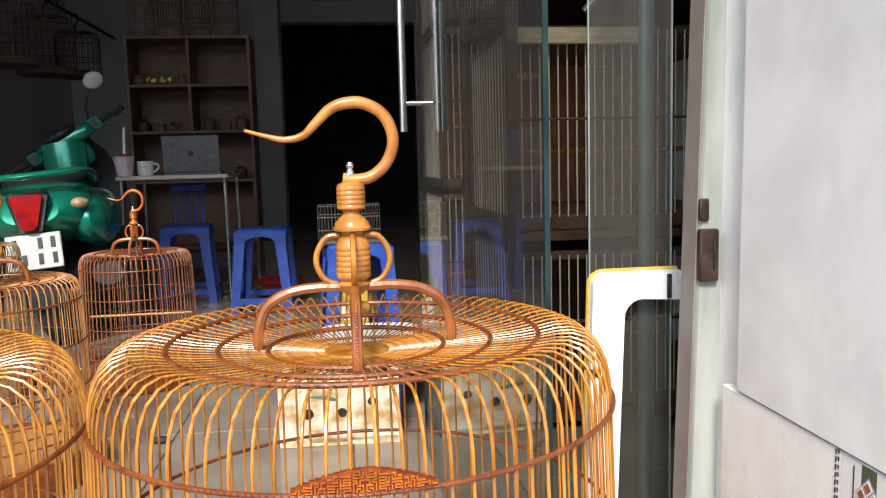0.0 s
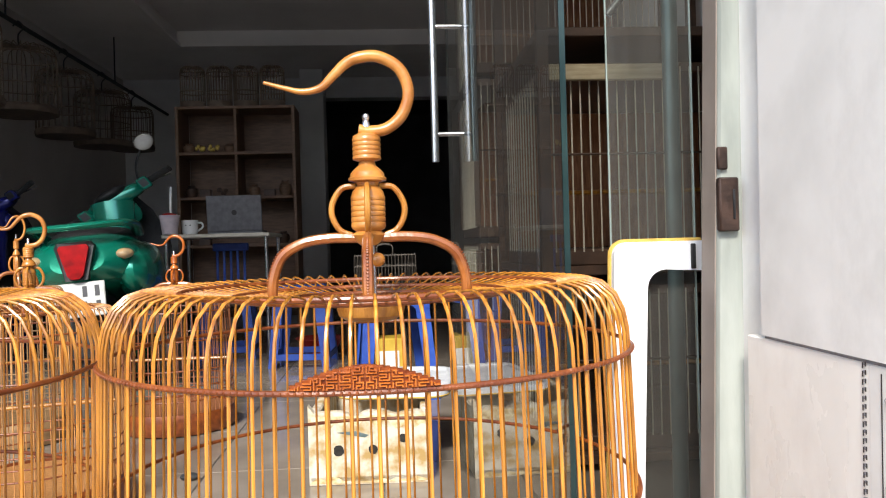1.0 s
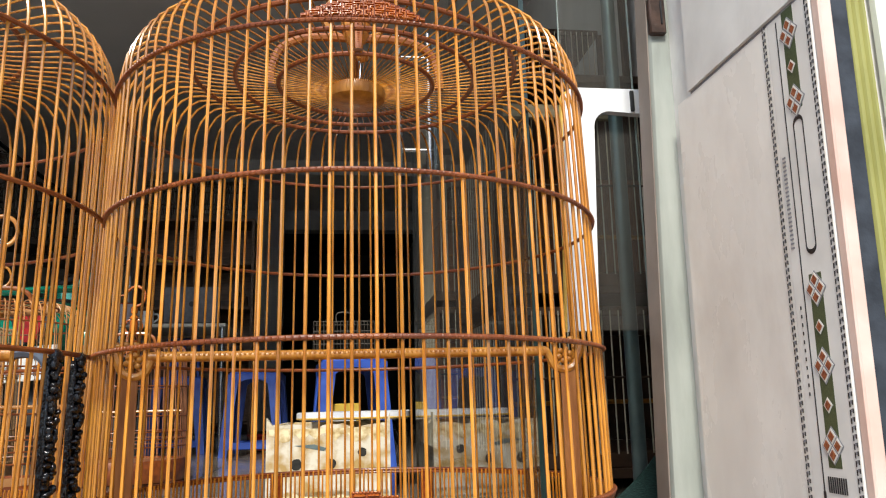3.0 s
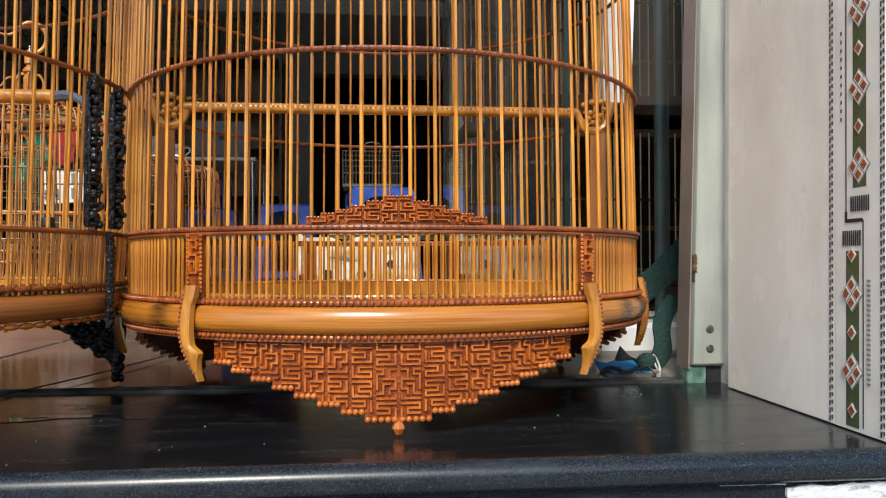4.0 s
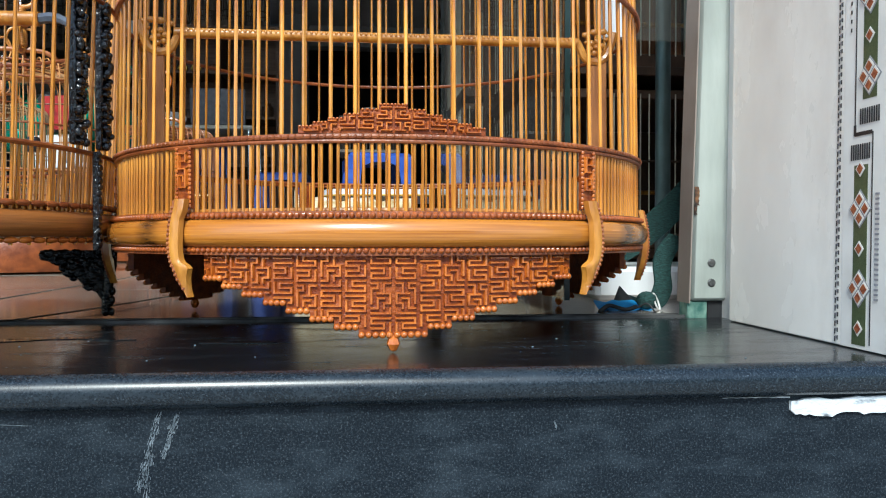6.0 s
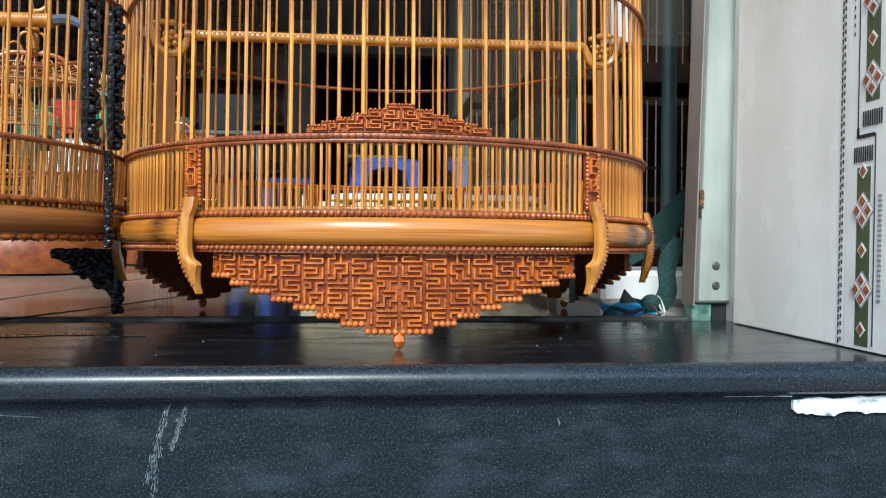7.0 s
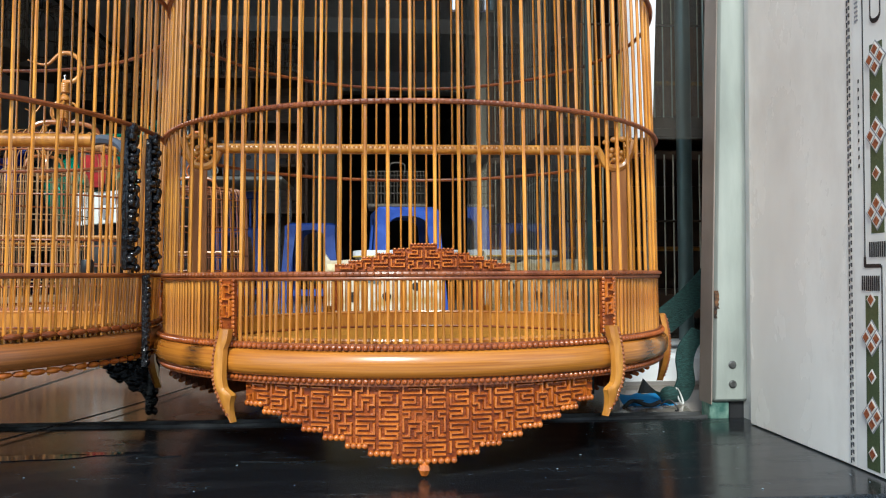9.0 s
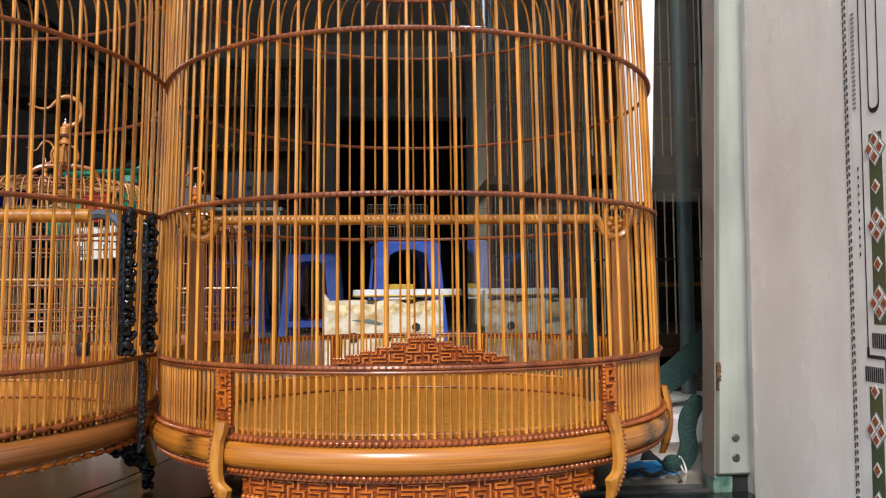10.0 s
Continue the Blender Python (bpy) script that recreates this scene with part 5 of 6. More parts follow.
foam_box()
lid = thing("foam_tray", (0.070, 1.72, 0.158), "silver white foam tray resting on the box", "tray", rz=-6)
def rounded(w, d, r, inset=0.0, n=8):
    """Outline of a rectangle with round corners, centred in x, from y = 0 to d."""
    out = []
    for cx, cy, a0 in ((w - r, d - r, 0), (-w + r, d - r, 90), (-w + r, r, 180), (w - r, r, 270)):
        out += [(cx + (r - inset) * math.cos(radians(a0 + 90 * k / n)), cy + (r - inset) * math.sin(radians(a0 + 90 * k / n))) for k in range(n + 1)]
    return out


flat_put = lambda a, b, t: (a, b, t)
part("plate", Geo().prism(rounded(0.128, 0.36, 0.055, 0.006), 0.0, 0.012, flat_put), TRAYLID, lid, "", False)
o, i = rounded(0.128, 0.36, 0.055), rounded(0.128, 0.36, 0.055, 0.014)
n = len(o)
vs = [(*p, z) for z, ring_ in ((0.006, o), (0.017, o), (0.019, rounded(0.128, 0.36, 0.055, 0.004)), (0.017, i), (0.0122, i)) for p in ring_]
part("rim", Geo().add(vs, [(r * n + k, r * n + (k + 1) % n, (r + 1) * n + (k + 1) % n, (r + 1) * n + k) for r in range(4) for k in range(n)]), TRAYLID, lid, "raised rounded rim")
part("yellow_edge", Geo().tube([(x, y, 0.0045) for x, y in rounded(0.128, 0.36, 0.055, 0.0015)], 0.0026, 6, True), YELLOWEDGE, lid, "yellowed lower edge")


# ---- plastic stools ----
def stool(at, rz, w=0.13, h=0.345, label="blue moulded plastic stool on the tile floor"):
    c = thing("plastic_stool", at, label, "stool", "blue stools", rz)
    st = 0.80
    part("seat", Geo().box(-w * st, w * st, -w * st, w * st, h - 0.022, h, 0.009), BLUEPLASTIC, c)
    part("seat_hole", Geo().lathe([(0, h + 0.0006), (0.014, h + 0.0006), (0.014, h)], 16), DARKHOLE, c)
    def leg(sx, sy):
        g = Geo()
        b0, b1 = w, w * st
        for z0, z1, o0, o1 in ((0.0, h - 0.02, b0, b1),):
            vs = []
            for z, o in ((z0, o0), (z1, o1)):
                lw = 0.034 if z < 0.1 else 0.046
                vs += [(sx * o, sy * o, z), (sx * (o - lw), sy * o, z), (sx * (o - lw), sy * (o - 0.007), z), (sx * (o - 0.007), sy * (o - 0.007), z), (sx * (o - 0.007), sy * (o - lw), z), (sx * o, sy * (o - lw), z)]
            g.add(vs, [(i, (i + 1) % 6, 6 + (i + 1) % 6, 6 + i) for i in range(6)] + [(0, 1, 2, 3), (0, 3, 4, 5), (6, 7, 8, 9), (6, 9, 10, 11)])
        return g
    for sx in (-1, 1):
        for sy in (-1, 1):
            part("leg", leg(sx, sy), BLUEPLASTIC, c, "", False)
    for ax in range(4):
        o = w - (w - w * st) * 0.045 / h
        g = Geo().box(-o + 0.03, o - 0.03, -o, -o + 0.007, 0.030, 0.058, 0.002).move(Matrix.Rotation(ax * math.pi / 2, 4, "Z"))
        part("stretcher", g, BLUEPLASTIC, c, "", False)
        # skirt with an arched lower edge
        W = w * st
        pts = [(-W, h - 0.012), (W, h - 0.012), (W * 1.02, h - 0.05)] + [(W * 0.66 * math.cos(radians(a)), h - 0.085 + 0.055 * math.sin(radians(a)) ** 0.6) for a in range(10, 171, 16)] + [(-W * 1.02, h - 0.05)]
        g = Geo().prism(pts, -W - 0.004, -W + 0.002, lambda a, b, t: (a, t, b)).move(Matrix.Rotation(ax * math.pi / 2, 4, "Z"))
        part("skirt", g, BLUEPLASTIC, c, "", False)
    return c


s1 = stool((0.085, 2.62, 0), 6)
stool((-0.300, 3.42, 0), -4)
chair = stool((-0.680, 3.75, 0), 3, label="blue moulded plastic chair with a slatted back under the low table")
for k in range(5):
    part("back_slat", Geo().box(-0.070 + k * 0.032, -0.058 + k * 0.032, 0.092, 0.100, 0.335, 0.50, 0.003), BLUEPLASTIC, chair, "", False)
part("back_rail", Geo().box(-0.085, 0.085, 0.090, 0.103, 0.498, 0.535, 0.005), BLUEPLASTIC, chair, "", False)
box = thing("carton", (0.060, 2.58, 0), "yellow carton standing under a blue stool", "box")
part("carton_body", Geo().box(-0.055, 0.055, -0.055, 0.055, 0, 0.20, 0.003), YELLOWPLASTIC, box, "", False)
part("carton_label", Geo().box(-0.040, 0.040, -0.0566, -0.0552, 0.10, 0.16), CREAM, box, "", False)
wc = thing("wire_carrier", (0.062, 2.62, 0.345), "small grey wire carrier with a handle on a stool", "carrier")
part("tray", Geo().box(-0.135, 0.135, -0.08, 0.08, 0.0, 0.012, 0.003), DARKWIRE, wc, "", False)
hoopw = Geo().tube(smoothpath([(0, -0.08, 0.01), (0, -0.08, 0.085), (0, -0.055, 0.118), (0, 0.055, 0.118), (0, 0.08, 0.085), (0, 0.08, 0.01)], 4), 0.0013, 5).mesh("wire", DARKWIRE)
for k in range(19):
    part("wire", hoopw, None, wc).location = (-0.135 + k * 0.015, 0, 0)
for y, z in ((-0.08, 0.045), (-0.08, 0.085), (-0.055, 0.118), (0.055, 0.118), (0.08, 0.085)):
    part("rail_wire", Geo().tube([(-0.135, y, z), (0.135, y, z)], 0.0016, 5), DARKWIRE, wc)
part("handle", Geo().tube(smoothpath([(-0.035, 0, 0.118), (-0.03, 0, 0.15), (0.03, 0, 0.15), (0.035, 0, 0.118)], 4), 0.003, 6), DARKWIRE, wc)
wc.scale = (0.74, 1, 1.05)
rb = thing("red_basin", (-0.26, 3.75, 0), "small red plastic basin on the floor", "basin")
part("basin", Geo().lathe([(0, 0.004), (0.07, 0.004), (0.11, 0.07), (0.117, 0.072), (0.113, 0.076), (0.066, 0.009), (0, 0.009)], 28), REDPLASTIC, rb)

# ---- low table with laptop, mug and iced drink ----
tb = thing("low_table", (-0.70, 3.80, 0), "low table with a pale top and thin metal legs", "table")
part("tabletop", Geo().box(-0.24, 0.24, -0.22, 0.22, 0.560, 0.578, 0.004), TABLETOP, tb, "", False)
for sx in (-1, 1):
    for sy in (-1, 1):
        part("leg", Geo().tube([(sx * 0.225, sy * 0.20, -0.001), (sx * 0.222, sy * 0.20, 0.56)], 0.009, 10), STEEL, tb)
lp = thing("laptop", (-0.625, 3.66, 0.5775), "silver grey laptop standing open with its lid towards the street", "laptop", rz=2)
lp.scale = (0.92, 0.92, 0.96)
part("keyboard_base", Geo().box(-0.135, 0.135, 0.0, 0.19, 0.0005, 0.014, 0.003), LAPTOPGREY, lp, "", False)
ld = part("screen_lid", Geo().box(-0.135, 0.135, -0.004, 0.004, 0.0, 0.172, 0.003).move(pose(0, -0.005, 0.012, 8)), LAPTOPGREY, lp, "", False)
part("lid_badge", Geo().lathe([(0, 0.0), (0.013, 0.0), (0.013, 0.0012), (0, 0.0012)], 20).move(pose(0, -0.0232, 0.10, 98)), BLACKPLASTIC, ld)
mg = thing("mug", (-0.835, 3.68, 0.578), "white ceramic mug with a small print", "mug")
part("cup", Geo().lathe([(0, 0.001), (0.030, 0.001), (0.036, 0.01), (0.037, 0.066), (0.034, 0.066), (0.033, 0.012), (0, 0.008)], 24), CERAMIC, mg)
part("handle", Geo().tube(smoothpath([(0.034, 0, 0.054), (0.054, 0, 0.052), (0.058, 0, 0.034), (0.036, 0, 0.016)], 5), 0.0045, 8), CERAMIC, mg)
for dx in (-0.010, 0.010):
    part("print_mark", Geo().blob((dx, -0.0362, 0.042), (0.003, 0.001, 0.003), 8, 5), BLACKPLASTIC, mg)
dr = thing("iced_drink", (-0.905, 3.60, 0.5775), "milky plastic takeaway cup with a fat straw", "drink cup")
part("cup", Geo().lathe([(0, 0.001), (0.032, 0.001), (0.044, 0.085), (0.046, 0.088), (0, 0.088)], 24), CUPCLEAR, dr)
part("lid_berries", Geo().blob((0, 0, 0.089), (0.034, 0.034, 0.010), 12, 6), REDPLASTIC, dr)
part("straw", Geo().tube([(0.004, 0, 0.06), (0.010, 0, 0.215)], 0.006, 10), CERAMIC, dr)


# ---- scooters ----
def scooter(at, rz, paint, label, k=1.0, lean=0.0, mirrors=(-1, 1)):
    """A step-through scooter; local y points ahead, the tail at y = 0."""
    c = thing("scooter", at, label, "scooter", "scooters in the shop", rz)
    c.scale = (k * 1.25, k, k)
    c.rotation_euler[1] = radians(-lean)
    for y in (0.30, 1.50):
        wy = part("wheel", Geo().lathe([(0.13, -0.045), (0.19, -0.055), (0.228, -0.035), (0.238, 0), (0.228, 0.035), (0.19, 0.055), (0.13, 0.045), (0.13, -0.045)], 32).move(pose(0, y, 0.238, 0, 90)), RUBBER, c, "black tyre")
        part("rim", Geo().lathe([(0, -0.03), (0.05, -0.035), (0.125, -0.02), (0.135, 0), (0.125, 0.02), (0.05, 0.035), (0, 0.03)], 24).move(pose(0, y, 0.238, 0, 90)), IRON, wy)
    body = Geo()
    rings = []
    for y, w, z0, z1 in ((0.02, 0.085, 0.55, 0.655), (0.06, 0.135, 0.515, 0.695), (0.14, 0.175, 0.480, 0.715), (0.28, 0.200, 0.440, 0.715), (0.46, 0.200, 0.40, 0.695), (0.62, 0.175, 0.37, 0.66), (0.74, 0.125, 0.35, 0.60)):
        rings.append([(w * math.copysign(abs(math.cos(a)) ** 0.75, math.cos(a)), y + 0.03 * math.sin(a), (z0 + z1) / 2 + (z1 - z0) / 2 * math.copysign(abs(math.sin(a)) ** 0.8, math.sin(a))) for a in [i * 2 * math.pi / 20 for i in range(20)]])
    vs = [p for r in rings for p in r]
    fs = [(i * 20 + j, i * 20 + (j + 1) % 20, (i + 1) * 20 + (j + 1) % 20, (i + 1) * 20 + j) for i in range(len(rings) - 1) for j in range(20)]
    fs += [tuple(range(20)), tuple((len(rings) - 1) * 20 + j for j in range(20))]
    bd = part("rear_body", body.add(vs, fs), paint, c, "rounded metallic rear body")
    part("tail_light", Geo().prism([(-0.040, 0.702), (0.040, 0.702), (0.048, 0.690), (0.024, 0.575), (0.012, 0.562), (-0.012, 0.562), (-0.024, 0.575), (-0.048, 0.690)], 0.0, 0.05, lambda a, b, t: (a, -0.050 + t + 0.4 * (b - 0.56) * 0.12 + 6 * a * a, b - 0.036)), REDLENS, bd, "red tail light")
    part("light_surround", Geo().prism([(-0.050, 0.714), (0.050, 0.714), (0.062, 0.695), (0.034, 0.556), (-0.034, 0.556), (-0.062, 0.695)], 0.0, 0.05, lambda a, b, t: (a, -0.038 + t + 0.4 * (b - 0.56) * 0.12 + 6 * a * a, b - 0.036)), BLACKPLASTIC, bd)
    for s in (-1, 1):
        part("indicator", Geo().blob((s * 0.140, 0.080, 0.612), (0.034, 0.040, 0.024), 12, 8), AMBER, bd, "smoky turn light")
        part("side_cowl", Geo().blob((s * 0.150, 0.42, 0.535), (0.080, 0.34, 0.135), 22, 12, 0.9), paint, bd)
    part("grab_rail", Geo().tube(smoothpath([(0.15, 0.48, 0.705), (0.165, 0.24, 0.742), (0.13, 0.06, 0.745), (0.0, 0.00, 0.742), (-0.13, 0.06, 0.745), (-0.165, 0.24, 0.742), (-0.15, 0.48, 0.705)], 5), 0.022, 10, flat=0.7), paint, c, "metallic grab rail")
    part("seat", Geo().blob((0, 0.48, 0.700), (0.140, 0.34, 0.050), 20, 10, 0.8), BLACKPLASTIC, c, "black seat")
    part("mudguard", Geo().lathe([(0.245, -0.06), (0.265, 0), (0.245, 0.06)], 14, a0=-120, a1=10).move(pose(0, 0.30, 0.238, 0, 90, 0)), BLACKPLASTIC, c)
    pl = part("number_plate", Geo().box(-0.082, 0.082, -0.004, 0.004, -0.072, 0.072, 0.003).move(pose(0, -0.030, 0.440, -12)), PLATE, c, "white number plate", False)
    for z, marks in ((0.032, (-0.055, 0.020, 0.058)), (-0.032, (-0.062, -0.030, 0.018, 0.060))):
        for x in marks:
            part("plate_bar", Geo().box(x - 0.007, x + 0.007, -0.0065, -0.0045, z - 0.022, z + 0.022).move(pose(0, -0.030, 0.440, -12)), BLACKINK, pl, "", False)
    part("engine", Geo().blob((0.05, 0.42, 0.27), (0.13, 0.25, 0.11), 14, 8, 0.7), IRON, c)
    part("exhaust", Geo().tube(smoothpath([(0.17, 0.62, 0.24), (0.20, 0.35, 0.26), (0.20, 0.02, 0.31)], 5), 0.05, 12), IRON, c, "dark exhaust")
    part("footboard", Geo().box(-0.17, 0.17, 0.70, 1.08, 0.27, 0.33, 0.02), BLACKPLASTIC, c)
    vs, nn = [], 9
    for z, w, y, b in ((0.30, 0.19, 1.10, 0.02), (0.50, 0.215, 1.16, 0.05), (0.70, 0.20, 1.20, 0.06), (0.86, 0.14, 1.20, 0.05), (0.95, 0.075, 1.17, 0.03)):
        for t in (0, 0.035):
            vs += [(w * (i / (nn - 1) * 2 - 1), y - b * (i / (nn - 1) * 2 - 1) ** 2 + b + t, z) for i in range(nn)]
    fs = []
    for r in range(4):
        for i in range(nn - 1):
            for t in (0, 1):
                q = (r * 2 + t) * nn + i
                fs.append((q, q + 1, q + 1 + 2 * nn, q + 2 * nn))
    for r in range(4):
        for i in (0, nn - 1):
            q = r * 2 * nn + i
            fs.append((q, q + nn, q + 3 * nn, q + 2 * nn))
    part("leg_shield", Geo().add(vs, fs), BLACKPLASTIC, c, "black inner leg shield")
    part("steering_cover", Geo().tube([(0, 1.09, 0.50), (-0.005, 1.10, 0.66), (-0.012, 1.12, 0.80), (-0.015, 1.14, 0.90)], [0.065, 0.075, 0.090, 0.095], 14), paint, c, "metallic steering column cover")
    part("front_mudguard", Geo().lathe([(0.245, -0.07), (0.27, 0), (0.245, 0.07)], 14, a0=-70, a1=80).move(pose(0, 1.50, 0.238, 0, 90, 0)), paint, c)
    part("fork", Geo().tube([(0, 1.46, 0.25), (0, 1.24, 0.95)], 0.03, 10), IRON, c)
    # the handlebar is turned on its lock and tilts with the leaning scooter
    T = 0.62
    hz = lambda x: 0.925 + T * x
    hd = part("handlebar_head", Geo().blob((0, 0, 0), (0.150, 0.058, 0.044), 20, 12, 0.8).blob((-0.010, 0.015, -0.065), (0.070, 0.072, 0.095), 16, 10, 0.85).move(pose(0, 1.16, 0.925, 0, -31)), paint, c, "metallic handlebar cowl")
    part("instrument", Geo().blob((0, 0, 0), (0.080, 0.05, 0.028), 14, 8).move(pose(-0.02, 1.125, 0.955, 0, -31)), BLACKPLASTIC, hd)
    for s in (-1, 1):
        x = s * 0.128
        part("switch_box", Geo().box(-0.026, 0.026, -0.025, 0.025, -0.036, 0.030, 0.008).move(pose(x, 1.110, hz(x), 0, -31)), paint, hd)
        part("switch_face", Geo().box(-0.017, 0.017, -0.030, -0.0256, -0.024, 0.018, 0.001).move(pose(x, 1.110, hz(x), 0, -31)), BLACKPLASTIC, hd)
        part("grip", Geo().tube([(s * 0.15, 1.14, hz(s * 0.15)), (s * 0.245, 1.09, hz(s * 0.235))], 0.017, 10), RUBBER, hd)
        part("brake_lever", Geo().tube([(s * 0.16, 1.17, hz(s * 0.16)), (s * 0.245, 1.14, hz(s * 0.23) - 0.02)], 0.006, 6), STEEL, hd)
        if s in mirrors:
            part("mirror_stem", Geo().tube(smoothpath([(s * 0.105, 1.13, hz(0.105)), (s * 0.105, 1.10, 1.10), (s * 0.135, 1.09, 1.19)], 5), 0.005, 8), IRON, hd)
            part("mirror", Geo().blob((0, 0, 0), (0.040, 0.014, 0.047), 18, 10).move(pose(s * 0.150, 1.085, 1.225, 0, s * 25)), MIRRORBACK, hd, "grey mirror")
    return c


scooter((-0.915, 2.66, 0), 9, GREENPAINT, "metallic green scooter parked with its tail to the street", 0.80, 5, (1,))
scooter((-1.95, 3.25, 0), -4, BLUEPAINT, "metallic blue scooter parked against the side wall", 0.80, 5, ())


# ---- wooden shelf unit with small things ----
sh = thing("shelf_unit", (-0.870, 5.05, 0), "brown wooden shelf unit with small ornaments", "shelf")
for x in (-0.375, 0.355):
    part("side_board", Geo().box(x, x + 0.02, 0, 0.28, -0.001, 1.42, 0.002), SHELFWOOD, sh, "", False)
part("divider", Geo().box(-0.01, 0.008, 0.004, 0.278, 0.842, 1.40, 0.002), SHELFWOOD, sh, "", False)
for z in (0.10, 0.52, 0.825, 1.11, 1.402):
    part("shelf_board", Geo().box(-0.3545, 0.3545, 0.002, 0.279, z, z + 0.018, 0.002), SHELFWOOD, sh, "", False)
part("back_board", Geo().box(-0.354, 0.354, 0.281, 0.290, 0.05, 1.42), SHELFWOOD, sh, "", False)
rng = random.Random(21)
def trinket(x, z, kind):
    if kind == "jar":
        o = thing("jar", (x, 5.17, z), "small dark glazed jar on the shelf", "jar", "shelf things")
        h = rng.uniform(0.06, 0.11)
        part("body", Geo().lathe([(0, 0.0), (0.025, 0.0), (0.04, h * 0.4), (0.036, h * 0.75), (0.02, h * 0.85), (0.024, h), (0, h)], 16), DARKWOOD if rng.random() < 0.6 else SHELFWOOD, o)
    elif kind == "gold":
        o = thing("gold_ornament", (x, 5.15, z), "small gilded ornament on the shelf", "ornament", "shelf things")
        part("base", Geo().box(-0.03, 0.03, -0.02, 0.02, 0, 0.014, 0.003), DARKWOOD, o, "", False)
        g = Geo()
        for k in range(7):
            g.blob((rng.uniform(-0.028, 0.028), 0, 0.024 + rng.uniform(0, 0.03)), (0.012, 0.01, 0.014), 8, 6)
        part("figure", g, GOLD if z > 1 else DARKWOOD, o)
    else:
        o = thing("box", (x, 5.17, z), "small dark box on the shelf", "box", "shelf things")
        part("body", Geo().box(-0.035, 0.035, -0.03, 0.03, 0, rng.uniform(0.04, 0.09), 0.003), DARKWOOD, o, "", False)
for x, z, kd in ((-1.19, 1.128, "jar"), (-1.11, 1.128, "gold"), (-1.03, 1.128, "gold"), (-0.93, 1.128, "jar"), (-1.18, 0.843, "jar"), (-1.09, 0.843, "box"), (-0.98, 0.843, "gold"), (-0.78, 0.843, "jar"), (-0.68, 0.843, "box"), (-0.58, 0.843, "jar"), (-1.1, 0.538, "box"), (-0.6, 0.538, "jar")):
    trinket(x, z, kd)


# ---- dark hanging and stacked cages ----
def dark_cage(at, r, h, label, hang=True):
    c = thing("bird_cage", at, label, "bird cage", "dark cages")
    bar = Geo().tube([(0, -r, 0.02), (0, -r, h * 0.86), (0, -r * 0.93, h * 0.95), (0, -r * 0.75, h), (0, -0.01, h)], 0.003, 5).mesh("bar", HANGWOOD)
    for k in range(26):
        ob = part("bar", bar, None, c)
        ob.rotation_euler[2] = 2 * math.pi * k / 26
    part("base", Geo().lathe([(0, 0), (r * 1.03, 0), (r * 1.05, 0.03), (r, 0.045), (0, 0.045)], 28), HANGWOOD, c)
    for z in (0.4, 0.84):
        part("hoop", ring(r, h * z, 0.004, 32), HANGWOOD, c)
    if hang:
        part("hook", Geo().tube(smoothpath([(0, 0, h), (0, 0, h + 0.07), (0.03, 0, h + 0.11), (0, 0, h + 0.15), (-0.03, 0, h + 0.12)], 4), 0.005, 6), IRON, c)
    return c


for x in (-1.155, -0.985, -0.815, -0.645):
    dark_cage((x, 5.17, 1.420), 0.078, 0.27, "dark wooden bird cage on top of the shelf unit", False)
pipe = thing("hanging_rail", (-2.05, 0, 1.86), "dark iron pipe along the side wall for hanging cages", "rail")
part("pipe", Geo().tube([(0, 2.2, 0), (0, 7.9, 0)], 0.014, 10), IRON, pipe)
for y in (2.8, 4.6, 6.4):
    part("rail_hanger", Geo().tube([(0, y, 0.01), (0, y, 0.37)], 0.006, 6), IRON, pipe)
for y, r, h in ((3.5, 0.20, 0.42), (4.1, 0.19, 0.45), (4.75, 0.20, 0.40), (5.4, 0.18, 0.44), (6.1, 0.20, 0.42), (6.8, 0.17, 0.36)):
    dark_cage((-2.05, y, 1.86 - h - 0.13), r, h, "dark bird cage hanging from the pipe")


def wire_cage(x0, x1, y0, y1, z0, z1, label, back=None):
    """A rectangular breeding cage with upright pale wires in a wooden frame."""
    c = thing("wire_cage", ((x0 + x1) / 2, (y0 + y1) / 2, z0), label, "bird cage", "wire cages on the rack")
    w, d, h = (x1 - x0) / 2, (y1 - y0) / 2, z1 - z0
    part("base_tray", Geo().box(-w, w, -d, d, 0, 0.035, 0.003), DARKWOOD, c, "", False)
    part("top_frame", Geo().box(-w, w, -d, d, h - 0.022, h, 0.003), DARKWOOD, c, "", False)
    for sx in (-1, 1):
        for sy in (-1, 1):
            part("post", Geo().box(sx * w - 0.008, sx * w + 0.008, sy * d - 0.008, sy * d + 0.008, 0.035, h - 0.022), DARKWOOD, c, "", False)
    wire = Geo().tube([(0, 0, 0.03), (0, 0, h - 0.01)], 0.0017, 5).mesh("wire", WIRE)
    n = int(2 * w / 0.020)
    for k in range(1, n):
        ob = part("wire", wire, None, c)
        ob.location = (-w + 2 * w * k / n, -d, 0)
    n = int(2 * d / 0.034)
    for k in range(1, n):
        ob = part("wire", wire, None, c)
        ob.location = (-w, -d + 2 * d * k / n, 0)
    part("rail", Geo().tube([(-w, -d, h * 0.55), (w, -d, h * 0.55)], 0.003, 6), DARKWOOD, c)
    part("back_board", Geo().box(-w, w, d - 0.006, d, 0.036, h - 0.023), back or DARKWOOD, c, "", False)
    part("perch", Geo().tube([(-w, 0, h * 0.4), (w, 0, h * 0.4)], 0.006, 8), LIGHTWOOD, c)


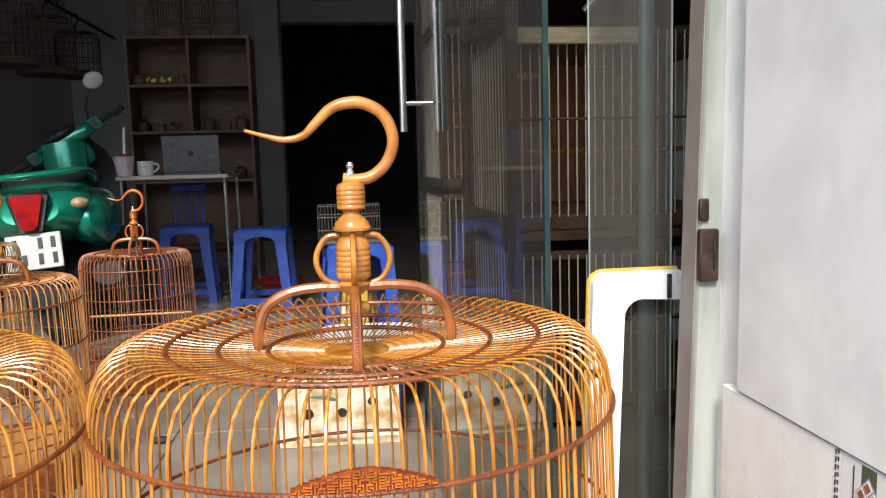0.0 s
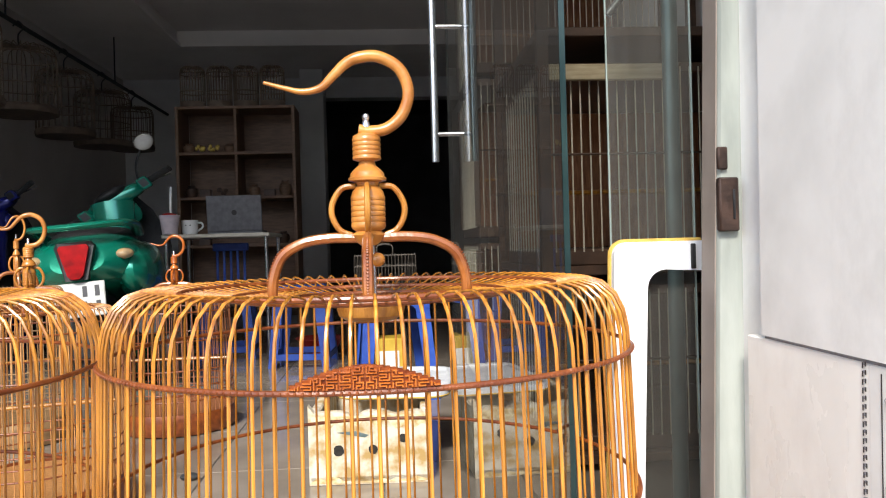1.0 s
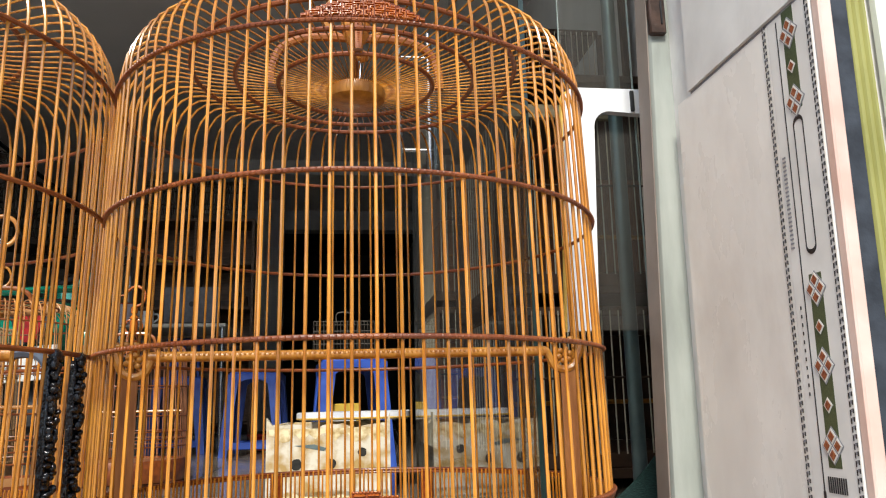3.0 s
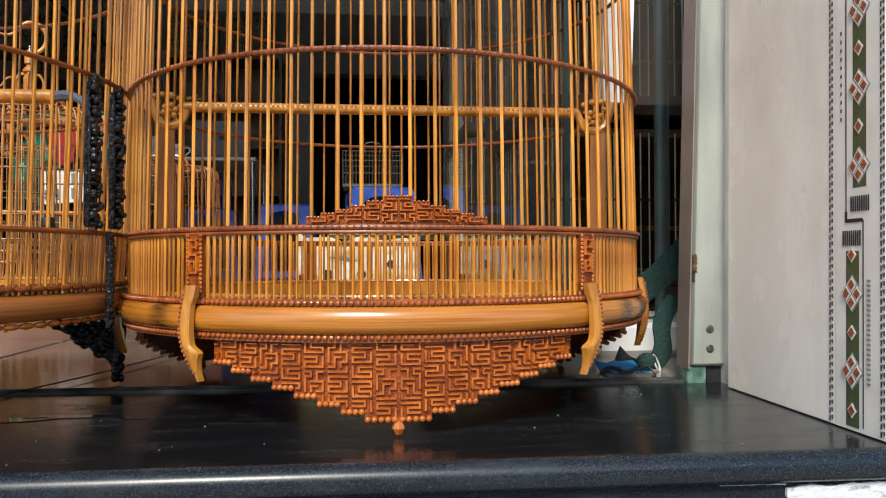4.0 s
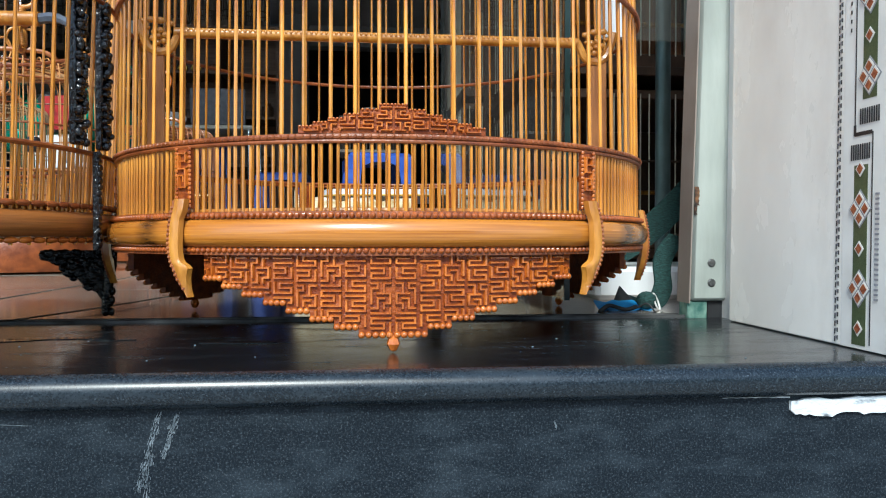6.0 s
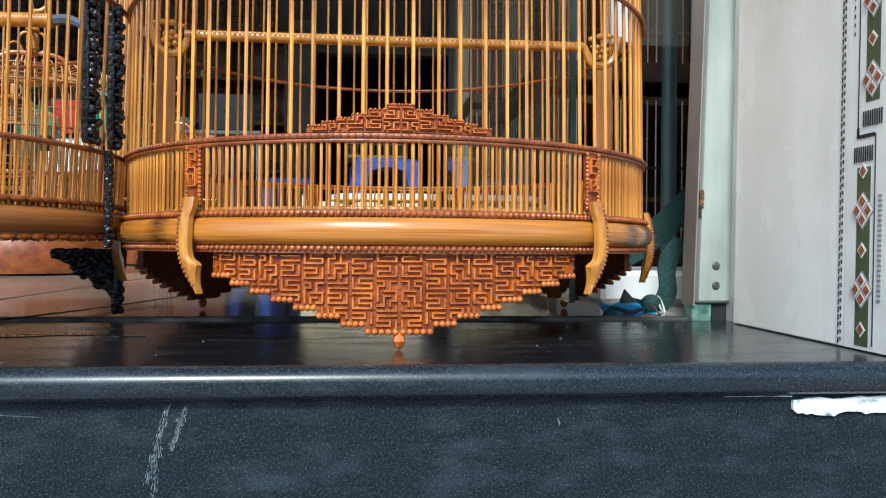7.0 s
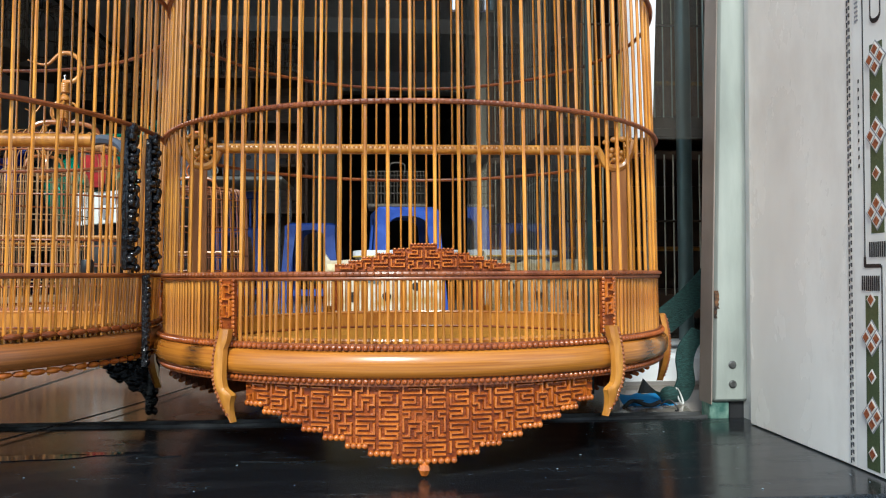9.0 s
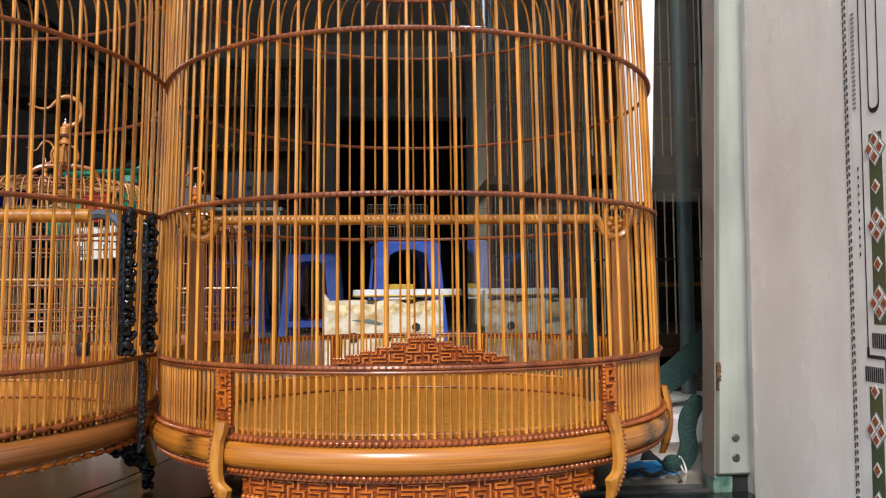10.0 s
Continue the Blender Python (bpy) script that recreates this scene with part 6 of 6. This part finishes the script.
rack = thing("cage_rack", (0.70, 1.95, 0), "dark wooden rack that carries the wire cages", "rack")
for z in (0.02, 0.425, 0.935):
    part("rack_board", Geo().box(-0.30, 0.30, -0.32, 0.32, z, z + 0.02, 0.002), DARKWOOD, rack, "", False)
for sx in (-1, 1):
    for sy in (-1, 1):
        part("rack_post", Geo().box(sx * 0.29 - 0.012, sx * 0.29 + 0.012, sy * 0.31 - 0.012, sy * 0.31 + 0.012, -0.001, 1.60), DARKWOOD, rack, "", False)
wire_cage(0.415, 0.985, 1.66, 2.20, 0.445, 0.885, "pale wire breeding cage on a dark rack behind glass", BAMBOO_RED)
wire_cage(0.415, 0.985, 1.66, 2.20, 0.040, 0.400, "pale wire breeding cage low on the dark rack")
for z0, z1 in ((0.02, 0.50), (0.52, 1.02), (1.04, 1.50)):
    wire_cage(0.36, 0.97, 2.45, 2.95, z0, z1, "brown wooden breeding cage stacked deeper in the shop", BAMBOO_RED)
plank = thing("plank", (0.50, 1.63, 0.842), "pale plank fixed across the wire cage", "plank")
part("board", Geo().box(-0.09, 0.20, 0.0, 0.015, 0.0, 0.034, 0.002), SHELFWOOD_PALE, plank, "", False)

# ---- litter by the frame foot ----
st = thing("webbing_strap", (0.0, 0.0, 0.0), "dark teal webbing strap knotted on the sill", "strap")
def ribbon(pts, w, th, wide):
    P = smoothpath(pts, 6)
    g = Geo()
    vs = []
    W = Vector(wide).normalized() * w / 2
    for i, p in enumerate(P):
        t = (P[min(i + 1, len(P) - 1)] - P[max(i - 1, 0)]).normalized()
        n = t.cross(W).normalized() * th / 2
        vs += [p - W - n, p + W - n, p + W + n, p - W + n]
    m = len(P)
    fs = [(i * 4 + j, i * 4 + (j + 1) % 4, (i + 1) * 4 + (j + 1) % 4, (i + 1) * 4 + j) for i in range(m - 1) for j in range(4)] + [(0, 1, 2, 3), (m * 4 - 4, m * 4 - 3, m * 4 - 2, m * 4 - 1)]
    return g.add(vs, fs)
part("strap_band", ribbon([(0.28, 0.79, 0.034), (0.33, 0.78, 0.060), (0.37, 0.77, 0.095), (0.41, 0.77, 0.14)], 0.030, 0.002, (-0.45, 0, 0.9)), STRAP, st)
part("strap_tail", ribbon([(0.282, 0.628, 0.011), (0.290, 0.630, 0.005), (0.300, 0.632, 0.006), (0.308, 0.634, 0.020), (0.308, 0.637, 0.038), (0.313, 0.640, 0.052), (0.326, 0.645, 0.066)], 0.018, 0.002, (0.9, 0.1, -0.3)), STRAP, st)
part("strap_tie", Geo().tube([(0.2990 + 0.0030 * math.cos(a) - 0.003 * math.sin(a), 0.6265 + 0.004 * math.cos(a), 0.0075 + 0.0075 * math.sin(a)) for a in [i * math.pi / 6 for i in range(12)]], 0.0009, 6, True), CERAMIC, st, "white tie")
part("strap_tuft", Geo().blob((0.290, 0.627, 0.009), (0.0095, 0.007, 0.008), 12, 8), STRAP, st)
bs = thing("plastic_scrap", (0.268, 0.628, -0.004), "crumpled bright blue plastic scrap on the sill", "litter")
rng = random.Random(8)
vs = [(x * 0.006 - 0.021, y * 0.006 - 0.006, 0.0030 + 0.003 * rng.random() + 0.0016 * y) for y in range(5) for x in range(9)]
fs = [(y * 9 + x, y * 9 + x + 1, y * 9 + x + 10, y * 9 + x + 9) for y in range(4) for x in range(8)]
g = Geo().add(vs, fs)
g.add([(x, y, z - 0.0012) for x, y, z in vs], fs)
part("sheet", g, BLUESHEET, bs)
tw = thing("twig_scrap", (0.262, 0.617, 0.0), "dark wire and twig scrap on the sill", "litter")
part("twig", Geo().tube(smoothpath([(-0.018, 0, 0.0), (-0.008, 0.004, 0.005), (0.004, -0.003, 0.002), (0.016, 0.002, 0.004)], 5), 0.0018, 6), DARKRAG, tw)
part("wire_hook", Geo().tube(smoothpath([(0.012, -0.010, 0.004), (0.020, -0.014, 0.008), (0.024, -0.022, 0.001), (0.020, -0.026, 0.001)], 5), 0.0008, 5), IRON, tw)
part("leaf", Geo().prism([(0.008, 0.006), (0.026, 0.007), (0.019, 0.013), (0.013, 0.020)], 0.040, 0.043, lambda a, b, t: (a, t - 0.2 * a, b)), DARKRAG, tw, "dark folded leaf", False)
part("leaf_stub", Geo().blob((0.0, 0.02, 0.001), (0.012, 0.006, 0.003), 8, 5), DARKRAG, tw)
wb = thing("foam_slab", (0.365, 0.83, 0), "white foam slab lying on the shop floor", "foam slab")
part("slab", Geo().box(-0.085, 0.085, -0.085, 0.11, 0.0, 0.034, 0.005), WHITEPAINT, wb, "", False)
# thin loose wire on the floor behind the cages
lw = thing("loose_wire", (0, 0, 0), "thin grey wire lying across the floor", "wire")
part("strand", Geo().tube(smoothpath([(-0.268, 0.44, 0.002), (-0.239, 0.535, 0.002), (-0.202, 0.656, 0.002), (-0.169, 0.813, 0.002), (-0.145, 0.95, 0.002)], 6), 0.0007, 5), SCREW, lw)
sc = thing("floor_scrap", (-0.375, 1.73, 0.0), "dark crumpled scrap on the tile floor", "litter")
part("scrap", Geo().blob((0, 0, 0.008), (0.022, 0.012, 0.009), 9, 6), DARKRAG, sc)
# pale dust specks on the step
rng = random.Random(17)
g = Geo()
for k in range(70):
    r = rng.uniform(0.0003, 0.0009)
    g.blob((rng.uniform(-0.55, 0.31), rng.uniform(0.345, 0.545), r * 0.25), (r, r * rng.uniform(0.5, 1.2), r * 0.4), 6, 4)
solid("dust_specks", g, SCRATCH, "tiny pale dust specks on the granite step", "dust", "stuff")
